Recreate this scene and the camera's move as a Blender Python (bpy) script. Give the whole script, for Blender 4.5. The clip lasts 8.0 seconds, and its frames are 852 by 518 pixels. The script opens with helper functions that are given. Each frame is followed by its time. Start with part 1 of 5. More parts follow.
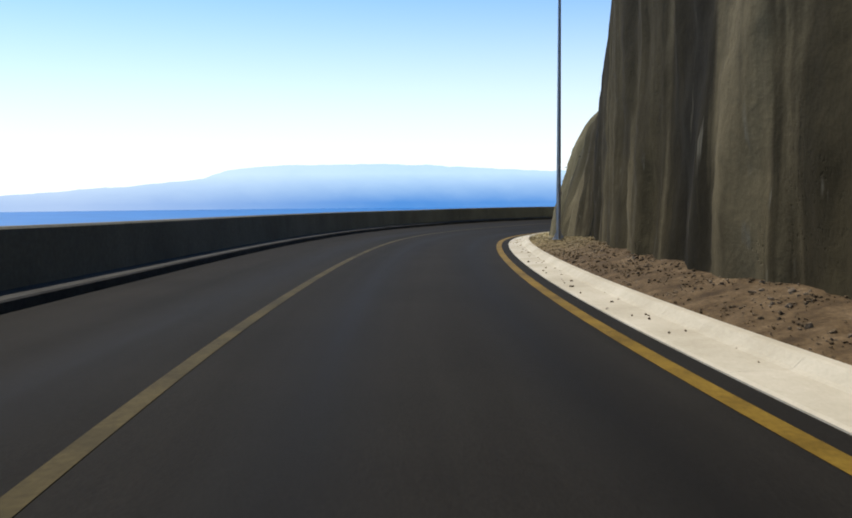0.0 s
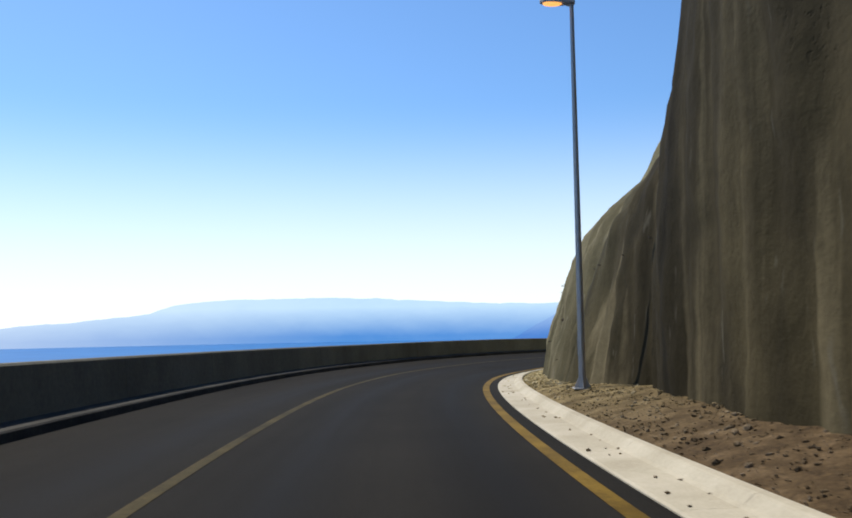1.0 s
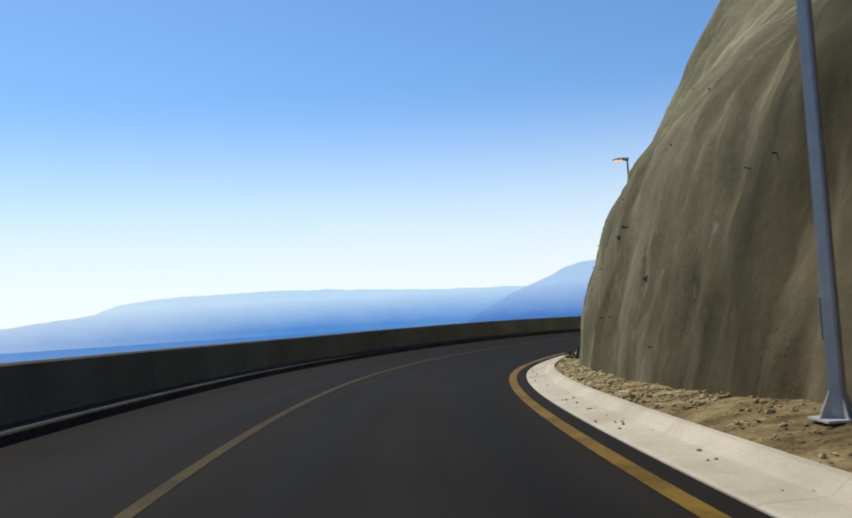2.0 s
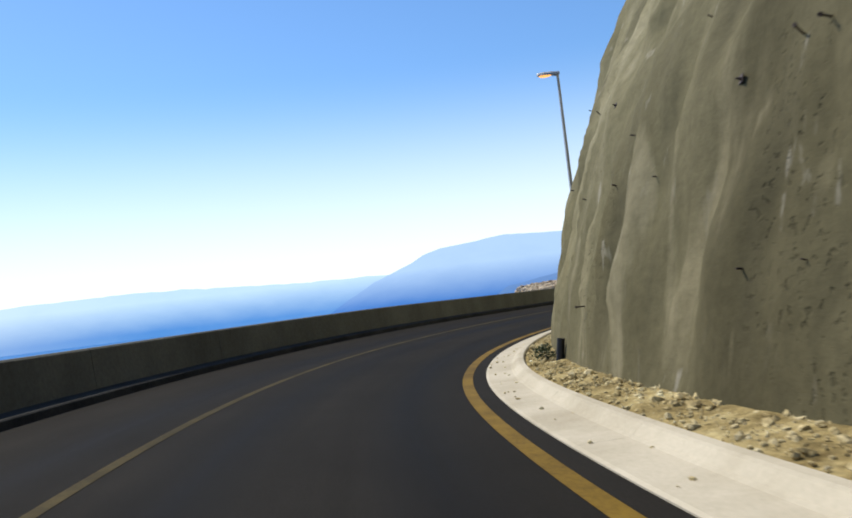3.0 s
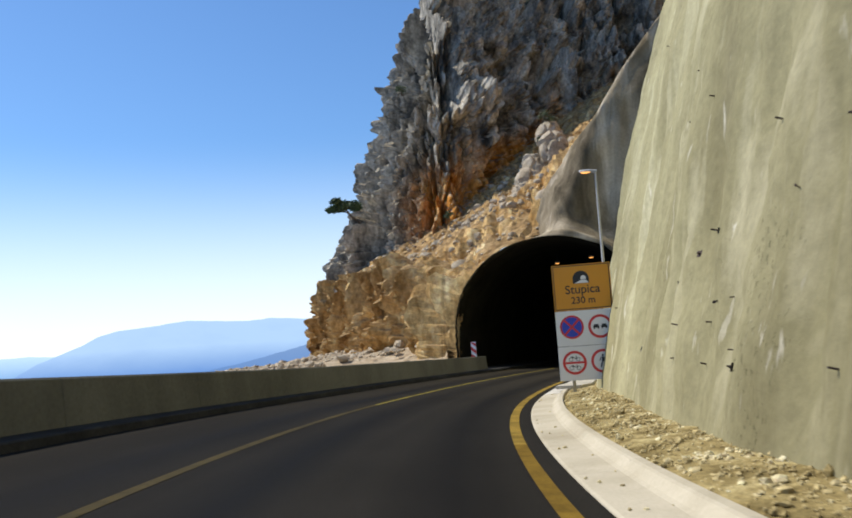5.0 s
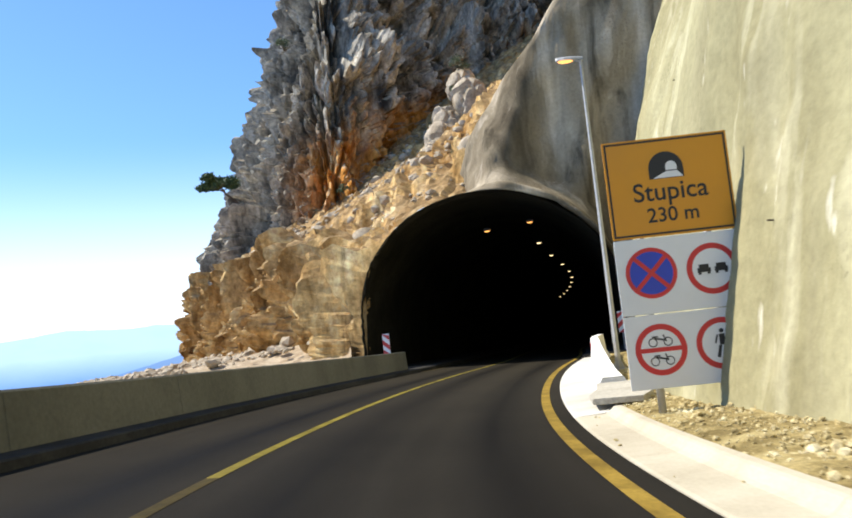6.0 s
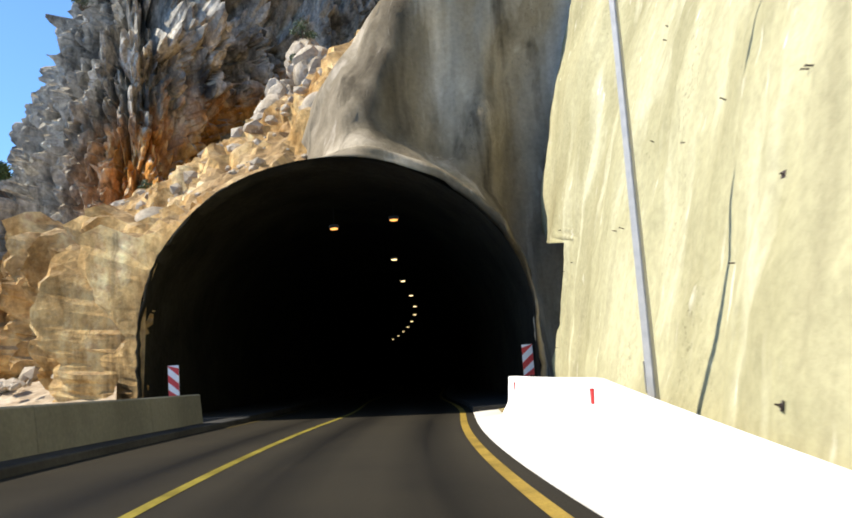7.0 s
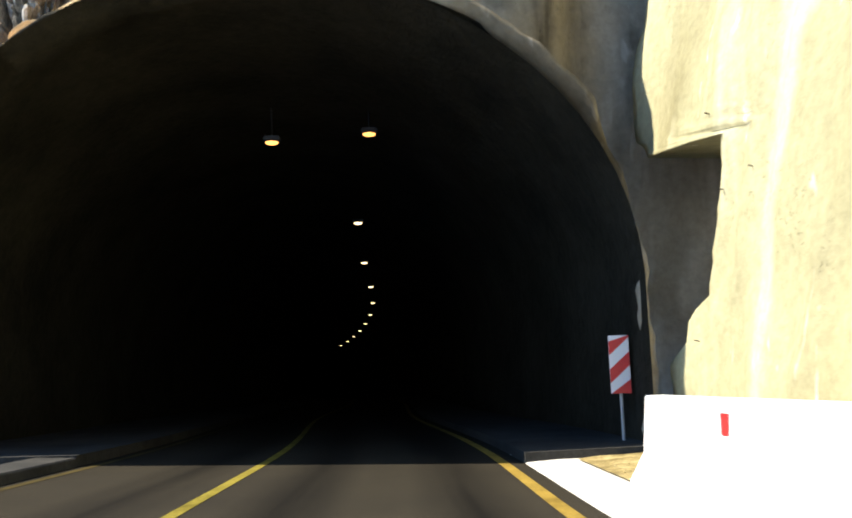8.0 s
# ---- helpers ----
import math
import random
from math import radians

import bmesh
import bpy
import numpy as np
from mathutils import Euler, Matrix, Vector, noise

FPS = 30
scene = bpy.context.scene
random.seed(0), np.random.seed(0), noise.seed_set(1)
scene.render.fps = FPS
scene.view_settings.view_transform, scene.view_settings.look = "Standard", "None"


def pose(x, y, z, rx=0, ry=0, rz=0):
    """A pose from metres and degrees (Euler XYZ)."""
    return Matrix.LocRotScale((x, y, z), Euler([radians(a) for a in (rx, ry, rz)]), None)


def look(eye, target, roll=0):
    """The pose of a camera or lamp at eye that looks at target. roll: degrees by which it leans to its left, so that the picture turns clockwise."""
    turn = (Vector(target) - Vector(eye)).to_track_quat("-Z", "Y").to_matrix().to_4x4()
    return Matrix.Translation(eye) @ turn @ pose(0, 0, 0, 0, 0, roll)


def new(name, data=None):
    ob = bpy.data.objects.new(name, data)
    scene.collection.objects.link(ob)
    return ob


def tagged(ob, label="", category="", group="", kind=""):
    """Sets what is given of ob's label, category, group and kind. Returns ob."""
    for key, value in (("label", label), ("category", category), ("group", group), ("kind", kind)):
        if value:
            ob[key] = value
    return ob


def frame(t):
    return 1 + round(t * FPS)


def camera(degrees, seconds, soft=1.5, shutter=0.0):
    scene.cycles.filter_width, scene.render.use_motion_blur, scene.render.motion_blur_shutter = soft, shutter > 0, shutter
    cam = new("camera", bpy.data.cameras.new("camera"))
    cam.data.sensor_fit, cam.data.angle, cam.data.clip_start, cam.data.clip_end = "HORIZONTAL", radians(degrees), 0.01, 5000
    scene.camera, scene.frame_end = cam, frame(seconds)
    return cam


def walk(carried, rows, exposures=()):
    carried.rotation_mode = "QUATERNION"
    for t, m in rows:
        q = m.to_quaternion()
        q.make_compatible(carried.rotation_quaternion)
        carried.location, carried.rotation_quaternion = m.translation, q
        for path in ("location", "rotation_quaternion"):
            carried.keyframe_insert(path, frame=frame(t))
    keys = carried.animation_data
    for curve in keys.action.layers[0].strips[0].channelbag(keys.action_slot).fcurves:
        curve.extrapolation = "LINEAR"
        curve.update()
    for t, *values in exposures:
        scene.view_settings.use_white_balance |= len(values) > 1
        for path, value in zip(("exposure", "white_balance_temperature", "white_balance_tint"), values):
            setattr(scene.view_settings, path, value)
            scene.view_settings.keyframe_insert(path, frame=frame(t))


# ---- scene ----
cam = camera(50.8, 8.0, soft=1.8, shutter=0.12)
PATH = [
    (0, (8.365, -34.530, 1.592), (7.782, -32.623, 1.443), -0.36),
    (0.5, (7.082, -30.622, 1.583), (6.586, -28.685, 1.569), 0.69),
    (1, (5.703, -25.931, 1.447), (5.231, -23.993, 1.593), -0.94),
    (1.2, (5.101, -23.865, 1.403), (4.643, -21.924, 1.553), -2.30),
    (2.3, (2.080, -13.286, 1.150), (1.818, -11.305, 1.236), -4.57),
    (2.5, (1.676, -11.112, 1.101), (1.509, -9.120, 1.170), -5.79),
    (3, (0.796, -5.789, 1.008), (0.741, -3.791, 1.075), -6.70),
    (3.5, (-0.000, 0.000, 0.841), (-0.000, 1.998, 0.926), -5.62),
    (3.7, (-0.110, 2.193, 0.798), (-0.029, 4.190, 0.866), -4.19),
    (3.9, (-0.120, 4.370, 0.700), (0.049, 6.360, 0.808), -5.72),
    (4, (-0.088, 5.462, 0.750), (0.096, 7.449, 0.883), -7.11),
    (4.2, (-0.015, 7.613, 0.647), (0.272, 9.587, 0.784), -3.47),
    (4.5, (0.182, 10.904, 0.597), (0.580, 12.859, 0.738), -5.06),
    (4.8, (0.575, 14.446, 0.533), (1.101, 16.368, 0.697), -4.26),
    (5, (1.000, 16.850, 0.485), (1.635, 18.735, 0.691), -3.94),
    (5.2, (1.576, 19.179, 0.478), (2.287, 21.037, 0.681), -5.03),
    (6.3, (6.053, 31.977, 0.282), (7.008, 33.723, 0.488), -4.74),
    (6.5, (7.024, 34.011, 0.259), (8.067, 35.702, 0.491), -3.70),
    (7, (10.038, 39.756, 0.212), (11.234, 41.340, 0.461), -4.14),
    (7.5, (13.050, 44.880, 0.222), (14.306, 46.412, 0.498), -3.39),
    (7.7, (14.353, 46.853, 0.205), (15.629, 48.370, 0.469), -2.40),
    (8, (16.361, 49.774, 0.191), (17.646, 51.283, 0.461), -2.06),
]
walk(cam, [(t, look(eye, target, roll)) for t, eye, target, roll in PATH],
     exposures=[(0.0, 0.15), (1.2, 0.05), (2.5, -0.14), (3.0, 0.16), (3.5, 0.12), (4.0, -0.16), (5.0, 0.15), (6.3, 0.78), (7.0, 0.85), (7.5, 0.85), (8.0, 1.35)])

# ---- world and sun ----
SUN_YAW, SUN_UP = 50.0, 50.0        # degrees left of +y, degrees above the horizon
world = bpy.data.worlds.new("World")
scene.world = world
world.use_nodes = True
wn = world.node_tree
wn.nodes.clear()
sky = wn.nodes.new("ShaderNodeTexSky")
sky.sky_type, sky.sun_disc = "NISHITA", False
sky.sun_elevation, sky.sun_rotation = radians(SUN_UP), radians(-SUN_YAW)
sky.altitude, sky.air_density, sky.dust_density, sky.ozone_density = 60, 1.0, 0.4, 2.0
back = wn.nodes.new("ShaderNodeBackground")
back.inputs["Strength"].default_value = 0.12
wout = wn.nodes.new("ShaderNodeOutputWorld")
clear = wn.nodes.new("ShaderNodeMix")        # clear, dry sea air: a deeper blue
clear.data_type, clear.blend_type = "RGBA", "MULTIPLY"
clear.inputs[0].default_value = 1.0
clear.inputs[7].default_value = (0.62, 0.87, 1.13, 1)
wn.links.new(sky.outputs[0], clear.inputs[6])
# bright sea haze towards the horizon
where = wn.nodes.new("ShaderNodeTexCoord")
height = wn.nodes.new("ShaderNodeSeparateXYZ")
wn.links.new(where.outputs["Generated"], height.inputs[0])
thin = wn.nodes.new("ShaderNodeMapRange")
thin.interpolation_type = "SMOOTHSTEP"
for k, v in (("From Min", -0.02), ("From Max", 0.25), ("To Min", 0.92), ("To Max", 0.0)):
    thin.inputs[k].default_value = v
wn.links.new(height.outputs[2], thin.inputs["Value"])
haze = wn.nodes.new("ShaderNodeMix")
haze.data_type = "RGBA"
haze.inputs[7].default_value = (8.5, 9.0, 9.3, 1)
wn.links.new(thin.outputs[0], haze.inputs[0])
wn.links.new(clear.outputs[2], haze.inputs[6])
wn.links.new(haze.outputs[2], back.inputs[0])
wn.links.new(back.outputs[0], wout.inputs[0])
sun_data = bpy.data.lights.new("sun", "SUN")
sun_data.energy, sun_data.angle, sun_data.color = 4.8, radians(0.55), (1.0, 0.93, 0.82)
sun = new("sun", sun_data)
sa, se = radians(SUN_YAW), radians(SUN_UP)
toward = Vector((-math.sin(sa) * math.cos(se), math.cos(sa) * math.cos(se), math.sin(se)))
sun.matrix_world = look(toward * 300, (0, 0, 0))


# ---- materials ----
def mat(name, rough=0.8, metal=0.0):
    m = bpy.data.materials.new(name)
    m.use_nodes = True
    b = m.node_tree.nodes["Principled BSDF"]
    b.inputs["Roughness"].default_value, b.inputs["Metallic"].default_value = rough, metal
    return m, m.node_tree, b


def node(nt, kind, **kw):
    n = nt.nodes.new(kind)
    for k, v in kw.items():
        n.inputs[k].default_value = v
    return n


def coords(nt, scale=(1, 1, 1), uv=False):
    tc = nt.nodes.new("ShaderNodeTexCoord") if uv else nt.nodes.new("ShaderNodeNewGeometry")
    mp = nt.nodes.new("ShaderNodeMapping")
    mp.inputs["Scale"].default_value = scale
    nt.links.new(tc.outputs["UV" if uv else "Position"], mp.inputs[0])
    return mp.outputs[0]


def noise_of(nt, vec, scale, detail=5.0, rough=0.6, distort=0.0):
    n = node(nt, "ShaderNodeTexNoise", Scale=scale, Detail=detail, Roughness=rough, Distortion=distort)
    nt.links.new(vec, n.inputs["Vector"])
    return n.outputs["Fac"]


def ramp(nt, fac, stops):
    r = nt.nodes.new("ShaderNodeValToRGB")
    e = r.color_ramp.elements
    while len(e) < len(stops):
        e.new(0.5)
    for el, (p, c) in zip(e, stops):
        el.position = p
        el.color = (*c, 1) if isinstance(c, tuple) else (c, c, c, 1)
    nt.links.new(fac, r.inputs[0])
    return r.outputs[0]


def mix(nt, fac, a, b, mode="MIX"):
    n = nt.nodes.new("ShaderNodeMix")
    n.data_type, n.blend_type = "RGBA", mode
    for sock, v in ((n.inputs[0], fac), (n.inputs[6], a), (n.inputs[7], b)):
        if isinstance(v, (int, float)):
            sock.default_value = v
        elif isinstance(v, tuple):
            sock.default_value = (*v, 1)
        else:
            nt.links.new(v, sock)
    return n.outputs[2]


def maths(nt, op, a, b=0.0, clamp=False):
    n = nt.nodes.new("ShaderNodeMath")
    n.operation, n.use_clamp = op, clamp
    for sock, v in zip(n.inputs, (a, b)):
        if isinstance(v, (int, float)):
            sock.default_value = v
        else:
            nt.links.new(v, sock)
    return n.outputs[0]


def bump(nt, bsdf, height, strength=0.5, dist=0.02):
    n = node(nt, "ShaderNodeBump", Strength=strength, Distance=dist)
    nt.links.new(height, n.inputs["Height"])
    nt.links.new(n.outputs[0], bsdf.inputs["Normal"])


def speckled(name, stops, big=0.4, fine=14.0, rough=0.85, relief=0.4, dist=0.02, stretch=(1, 1, 1), vary=0.35):
    """A matt mineral surface: patches at one scale, grain at another, fine relief."""
    m, nt, b = mat(name, rough)
    b.inputs["Specular IOR Level"].default_value = 0.12
    v = coords(nt, stretch)
    col = ramp(nt, noise_of(nt, v, big, 6, 0.65), stops)
    grain = noise_of(nt, coords(nt), fine, 4, 0.7)
    col = mix(nt, vary, col, ramp(nt, grain, [(0.3, 0.15), (0.7, 0.95)]), "OVERLAY")
    nt.links.new(col, b.inputs["Base Color"])
    bump(nt, b, grain, relief, dist)
    return m


def plain(name, colour, rough=0.5, metal=0.0, vary=0.12, scale=8.0):
    m, nt, b = mat(name, rough, metal)
    n = noise_of(nt, coords(nt), scale, 4)
    lo, hi = tuple(c * (1 - vary) for c in colour), tuple(min(1, c * (1 + vary)) for c in colour)
    nt.links.new(ramp(nt, n, [(0.3, lo), (0.7, hi)]), b.inputs["Base Color"])
    nt.links.new(ramp(nt, n, [(0.3, max(0.0, rough - 0.1)), (0.7, min(1.0, rough + 0.1))]), b.inputs["Roughness"])
    return m


def asphalt_material():
    m, nt, b = mat("asphalt", 0.6)
    uv = coords(nt, (1, 1, 1), uv=True)
    sep = nt.nodes.new("ShaderNodeSeparateXYZ")
    nt.links.new(uv, sep.inputs[0])
    grain = noise_of(nt, coords(nt), 60, 3, 0.8)
    streak = noise_of(nt, coords(nt, (0.06, 1.6, 1), uv=True), 1.0, 5, 0.6)
    patch = noise_of(nt, coords(nt), 0.5, 5, 0.6)
    base = mix(nt, patch, (0.0115, 0.0102, 0.0080), (0.0225, 0.0200, 0.0158))
    base = mix(nt, 0.5, base, ramp(nt, streak, [(0.3, 0.3), (0.7, 0.75)]), "OVERLAY")
    # dust carried on to the stretch before the tunnel
    dusty = maths(nt, "DIVIDE", maths(nt, "SUBTRACT", sep.outputs[0], 30.0), 24.0, clamp=True)
    base = mix(nt, maths(nt, "MULTIPLY", dusty, ramp(nt, patch, [(0.3, 0.55), (0.7, 1.0)])), base, (0.031, 0.026, 0.017))
    # polished dark wheel tracks of either lane
    track = None
    for d in (0.75, 2.35, 3.95):
        off = maths(nt, "ABSOLUTE", maths(nt, "SUBTRACT", sep.outputs[1], d))
        one = maths(nt, "SUBTRACT", 1.0, maths(nt, "DIVIDE", off, 0.55), clamp=True)
        track = one if track is None else maths(nt, "MAXIMUM", track, one)
    worn = maths(nt, "MULTIPLY", track, ramp(nt, streak, [(0.25, 0.2), (0.65, 0.9)]))
    base = mix(nt, worn, base, (0.0045, 0.0040, 0.0034))
    base = mix(nt, 0.35, base, ramp(nt, grain, [(0.35, 0.05), (0.7, 0.95)]), "OVERLAY")
    nt.links.new(base, b.inputs["Base Color"])
    nt.links.new(ramp(nt, worn, [(0.0, 0.9), (1.0, 0.7)]), b.inputs["Roughness"])
    b.inputs["Specular IOR Level"].default_value = 0.04
    bump(nt, b, grain, 0.35, 0.006)
    return m


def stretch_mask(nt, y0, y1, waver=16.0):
    """0 on the first stretch of the cutting, 1 farther along, with an uneven change between."""
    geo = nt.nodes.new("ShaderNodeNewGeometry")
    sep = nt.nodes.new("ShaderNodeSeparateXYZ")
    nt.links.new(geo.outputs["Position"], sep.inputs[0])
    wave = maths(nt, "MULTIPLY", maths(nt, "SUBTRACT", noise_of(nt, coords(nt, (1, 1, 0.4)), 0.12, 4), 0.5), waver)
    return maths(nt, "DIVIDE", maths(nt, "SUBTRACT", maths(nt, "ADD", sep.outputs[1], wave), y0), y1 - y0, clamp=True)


def earth_material(name, soil, gravel, fine):
    """Dark soil and leaf litter on the first stretch, pale crushed stone farther along."""
    m, nt, b = mat(name, 0.95)
    b.inputs["Specular IOR Level"].default_value = 0.1
    n, g = noise_of(nt, coords(nt), 2.4, 6, 0.65), noise_of(nt, coords(nt), fine, 4, 0.7)
    dark_tones = ramp(nt, n, [(0.3, soil[0]), (0.5, soil[1]), (0.72, soil[2])])
    pale_tones = ramp(nt, n, [(0.3, gravel[0]), (0.5, gravel[1]), (0.72, gravel[2])])
    col = mix(nt, stretch_mask(nt, -18.0, 2.0, 8.0), dark_tones, pale_tones)
    col = mix(nt, 0.6, col, ramp(nt, g, [(0.3, 0.15), (0.7, 0.95)]), "OVERLAY")
    nt.links.new(col, b.inputs["Base Color"])
    bump(nt, b, g, 0.7, 0.015)
    return m


def shotcrete_material(name, dark_tones, pale_tones, dark_to=None):
    """Sprayed concrete: rough skin with pale and dark runs down the face; the pair (y from, y to) is where the dark
    stretch, its dirt and weak sun both painted in, gives way.
    """
    m, nt, b = mat(name, 0.92)
    b.inputs["Specular IOR Level"].default_value = 0.05
    patch = noise_of(nt, coords(nt, (1, 1, 0.4)), 0.33, 5, 0.55, 0.5)
    run = noise_of(nt, coords(nt, (1, 1, 0.10)), 0.75, 4, 0.55, 0.6)
    thin = noise_of(nt, coords(nt, (1, 1, 0.05)), 2.6, 3, 0.5, 0.4)

    def skin(tones):
        col = ramp(nt, patch, [(0.30, tones[0]), (0.5, tones[1]), (0.70, tones[2])])
        col = mix(nt, ramp(nt, run, [(0.54, 0.0), (0.70, 0.75)]), col, tones[3])
        col = mix(nt, ramp(nt, run, [(0.30, 0.8), (0.46, 0.0)]), col, tones[4])
        return mix(nt, ramp(nt, thin, [(0.66, 0.0), (0.76, 0.35)]), col, tones[3])
    col = skin(pale_tones)
    if dark_to:
        # darker on the first stretch: dirt, plus the grazing sun put into the colour
        pale_part = ramp(nt, stretch_mask(nt, *dark_to), [(0.0, 0.0), (0.16, 0.16), (0.30, 0.36), (0.58, 0.43), (0.83, 0.77), (1.0, 1.0)])
        col = mix(nt, pale_part, skin(dark_tones), col)
        # lime that has run down from cracks and bar ends
        lime = ramp(nt, noise_of(nt, coords(nt, (1, 1, 0.22)), 3.6, 3, 0.55, 0.3), [(0.64, 0.0), (0.71, 1.0)])
        lime = maths(nt, "MULTIPLY", lime, ramp(nt, noise_of(nt, coords(nt, (1, 1, 0.6)), 0.7, 3, 0.5), [(0.44, 0.0), (0.58, 0.85)]))
        col = mix(nt, maths(nt, "MULTIPLY", lime, 0.8), col, mix(nt, pale_part, (0.13, 0.118, 0.085), (0.66, 0.62, 0.50)))
    pit = noise_of(nt, coords(nt), 7.0, 5, 0.65)
    # clustered small pits, the shade inside them painted as darker colour
    hole = ramp(nt, noise_of(nt, coords(nt, (1, 1, 0.8)), 16.0, 2, 0.5), [(0.33, 1.0), (0.40, 0.0)])
    where = ramp(nt, noise_of(nt, coords(nt, (1, 1, 0.6)), 0.55, 3, 0.6), [(0.56, 0.0), (0.66, 1.0)])
    spot = maths(nt, "SUBTRACT", 1.0, maths(nt, "MULTIPLY", hole, where))
    col = mix(nt, 0.22, col, ramp(nt, pit, [(0.3, 0.2), (0.65, 0.75)]), "OVERLAY")
    col = mix(nt, 0.3, col, spot, "MULTIPLY")
    nt.links.new(col, b.inputs["Base Color"])
    bump(nt, b, maths(nt, "ADD", maths(nt, "MULTIPLY", pit, maths(nt, "ADD", 0.25, maths(nt, "MULTIPLY", patch, 0.9))), maths(nt, "MULTIPLY", spot, 0.45)), 0.5, 0.04)
    return m


def rock_material(name, tones, dirt, hollow=None):
    """Jointed rock in blotches with dark runs; loose earth lies where it is flat; hollow: rust tones and where they lie."""
    m, nt, b = mat(name, 0.95)
    b.inputs["Specular IOR Level"].default_value = 0.12
    geo = nt.nodes.new("ShaderNodeNewGeometry")
    sep, flat = nt.nodes.new("ShaderNodeSeparateXYZ"), nt.nodes.new("ShaderNodeSeparateXYZ")
    nt.links.new(geo.outputs["Position"], sep.inputs[0])
    nt.links.new(geo.outputs["True Normal"], flat.inputs[0])
    v = coords(nt, (1, 1, 0.4))
    fine = noise_of(nt, coords(nt), 2.6, 8, 0.72)
    run = noise_of(nt, coords(nt, (1, 1, 0.10)), 0.8, 5, 0.6, 0.5)
    col = ramp(nt, noise_of(nt, v, 0.45, 7, 0.68), [(0.3, tones[0]), (0.42, tones[1]), (0.55, tones[2]), (0.7, tones[3])])
    col = mix(nt, ramp(nt, run, [(0.30, 0.8), (0.44, 0.0)]), col, tones[4])
    if hollow:
        rust = ramp(nt, noise_of(nt, v, 0.9, 5, 0.62), [(0.3, hollow[0]), (0.5, hollow[1]), (0.7, hollow[2])])
        wave = maths(nt, "MULTIPLY", maths(nt, "SUBTRACT", noise_of(nt, coords(nt, (1, 1, 0.5)), 0.22, 5), 0.5), 14.0)
        rise = maths(nt, "SUBTRACT", sep.outputs[2], maths(nt, "MULTIPLY", maths(nt, "SUBTRACT", sep.outputs[0], 31.0), 0.5))
        near = maths(nt, "DIVIDE", maths(nt, "SUBTRACT", 19.0, maths(nt, "ADD", rise, wave)), 3.0, clamp=True)
        near = maths(nt, "MULTIPLY", near, maths(nt, "DIVIDE", maths(nt, "SUBTRACT", sep.outputs[0], 26.5), 3.0, clamp=True))
        col = mix(nt, near, col, rust)
    loose = ramp(nt, noise_of(nt, coords(nt), 1.1, 6, 0.7), [(0.3, dirt[0]), (0.5, dirt[1]), (0.7, dirt[2])])
    col = mix(nt, ramp(nt, flat.outputs[2], [(0.42, 0.0), (0.68, 0.92)]), col, loose)
    col = mix(nt, 0.55, col, ramp(nt, fine, [(0.32, 0.10), (0.64, 0.9)]), "OVERLAY")
    nt.links.new(col, b.inputs["Base Color"])
    bump(nt, b, fine, 0.8, 0.14)
    return m


ASPHALT = asphalt_material()
YELLOW_PAINT = speckled("worn_yellow_paint", [(0.3, (0.13, 0.085, 0.018)), (0.6, (0.27, 0.18, 0.035))], 1.5, 25, 0.6, 0.2, 0.003)
DULL_PAINT = speckled("dull_yellow_paint", [(0.3, (0.085, 0.052, 0.010)), (0.65, (0.19, 0.118, 0.019))], 1.5, 25, 0.65, 0.2, 0.003)
FADED_PAINT = speckled("faded_yellow_paint", [(0.3, (0.030, 0.023, 0.008)), (0.65, (0.068, 0.051, 0.018))], 1.2, 25, 0.7, 0.2, 0.003)
BRIGHT_PAINT = speckled("bright_yellow_paint", [(0.3, (0.10, 0.078, 0.014)), (0.65, (0.22, 0.175, 0.030))], 1.2, 25, 0.6, 0.2, 0.003)
for _paint in (YELLOW_PAINT, DULL_PAINT, FADED_PAINT, BRIGHT_PAINT):
    _paint.node_tree.nodes["Principled BSDF"].inputs["Specular IOR Level"].default_value = 0.03
CONCRETE = speckled("pale_concrete", [(0.3, (0.35, 0.305, 0.215)), (0.6, (0.47, 0.42, 0.315))], 0.7, 30, 0.85, 0.1, 0.003, (1, 1, 1), 0.12)
APRON_CONCRETE = speckled("bright_concrete", [(0.3, (0.42, 0.39, 0.32)), (0.6, (0.55, 0.52, 0.45))], 0.7, 30, 0.85, 0.1, 0.003, (1, 1, 1), 0.12)
PARAPET_CONCRETE = speckled("parapet_concrete", [(0.25, (0.095, 0.090, 0.066)), (0.6, (0.175, 0.166, 0.125))], 0.35, 14, 0.9, 0.15, 0.006, (1, 1, 0.7), 0.2)
# dirt, darkened further to paint in the parapet's shadow and the tunnel's dark
SHADED_DIRT = speckled("dirt_and_shade", [(0.3, (0.022, 0.021, 0.018)), (0.65, (0.05, 0.047, 0.04))], 0.8, 16, 0.95, 0.3, 0.01)
GRAVEL = earth_material("earth_and_gravel", [(0.035, 0.022, 0.010), (0.075, 0.048, 0.022), (0.14, 0.095, 0.05)], [(0.085, 0.060, 0.020), (0.24, 0.184, 0.075), (0.42, 0.345, 0.165)], 22)
STONE = earth_material("loose_stone", [(0.055, 0.037, 0.018), (0.105, 0.072, 0.038), (0.24, 0.19, 0.13)], [(0.20, 0.148, 0.058), (0.44, 0.355, 0.175), (0.72, 0.64, 0.42)], 20)
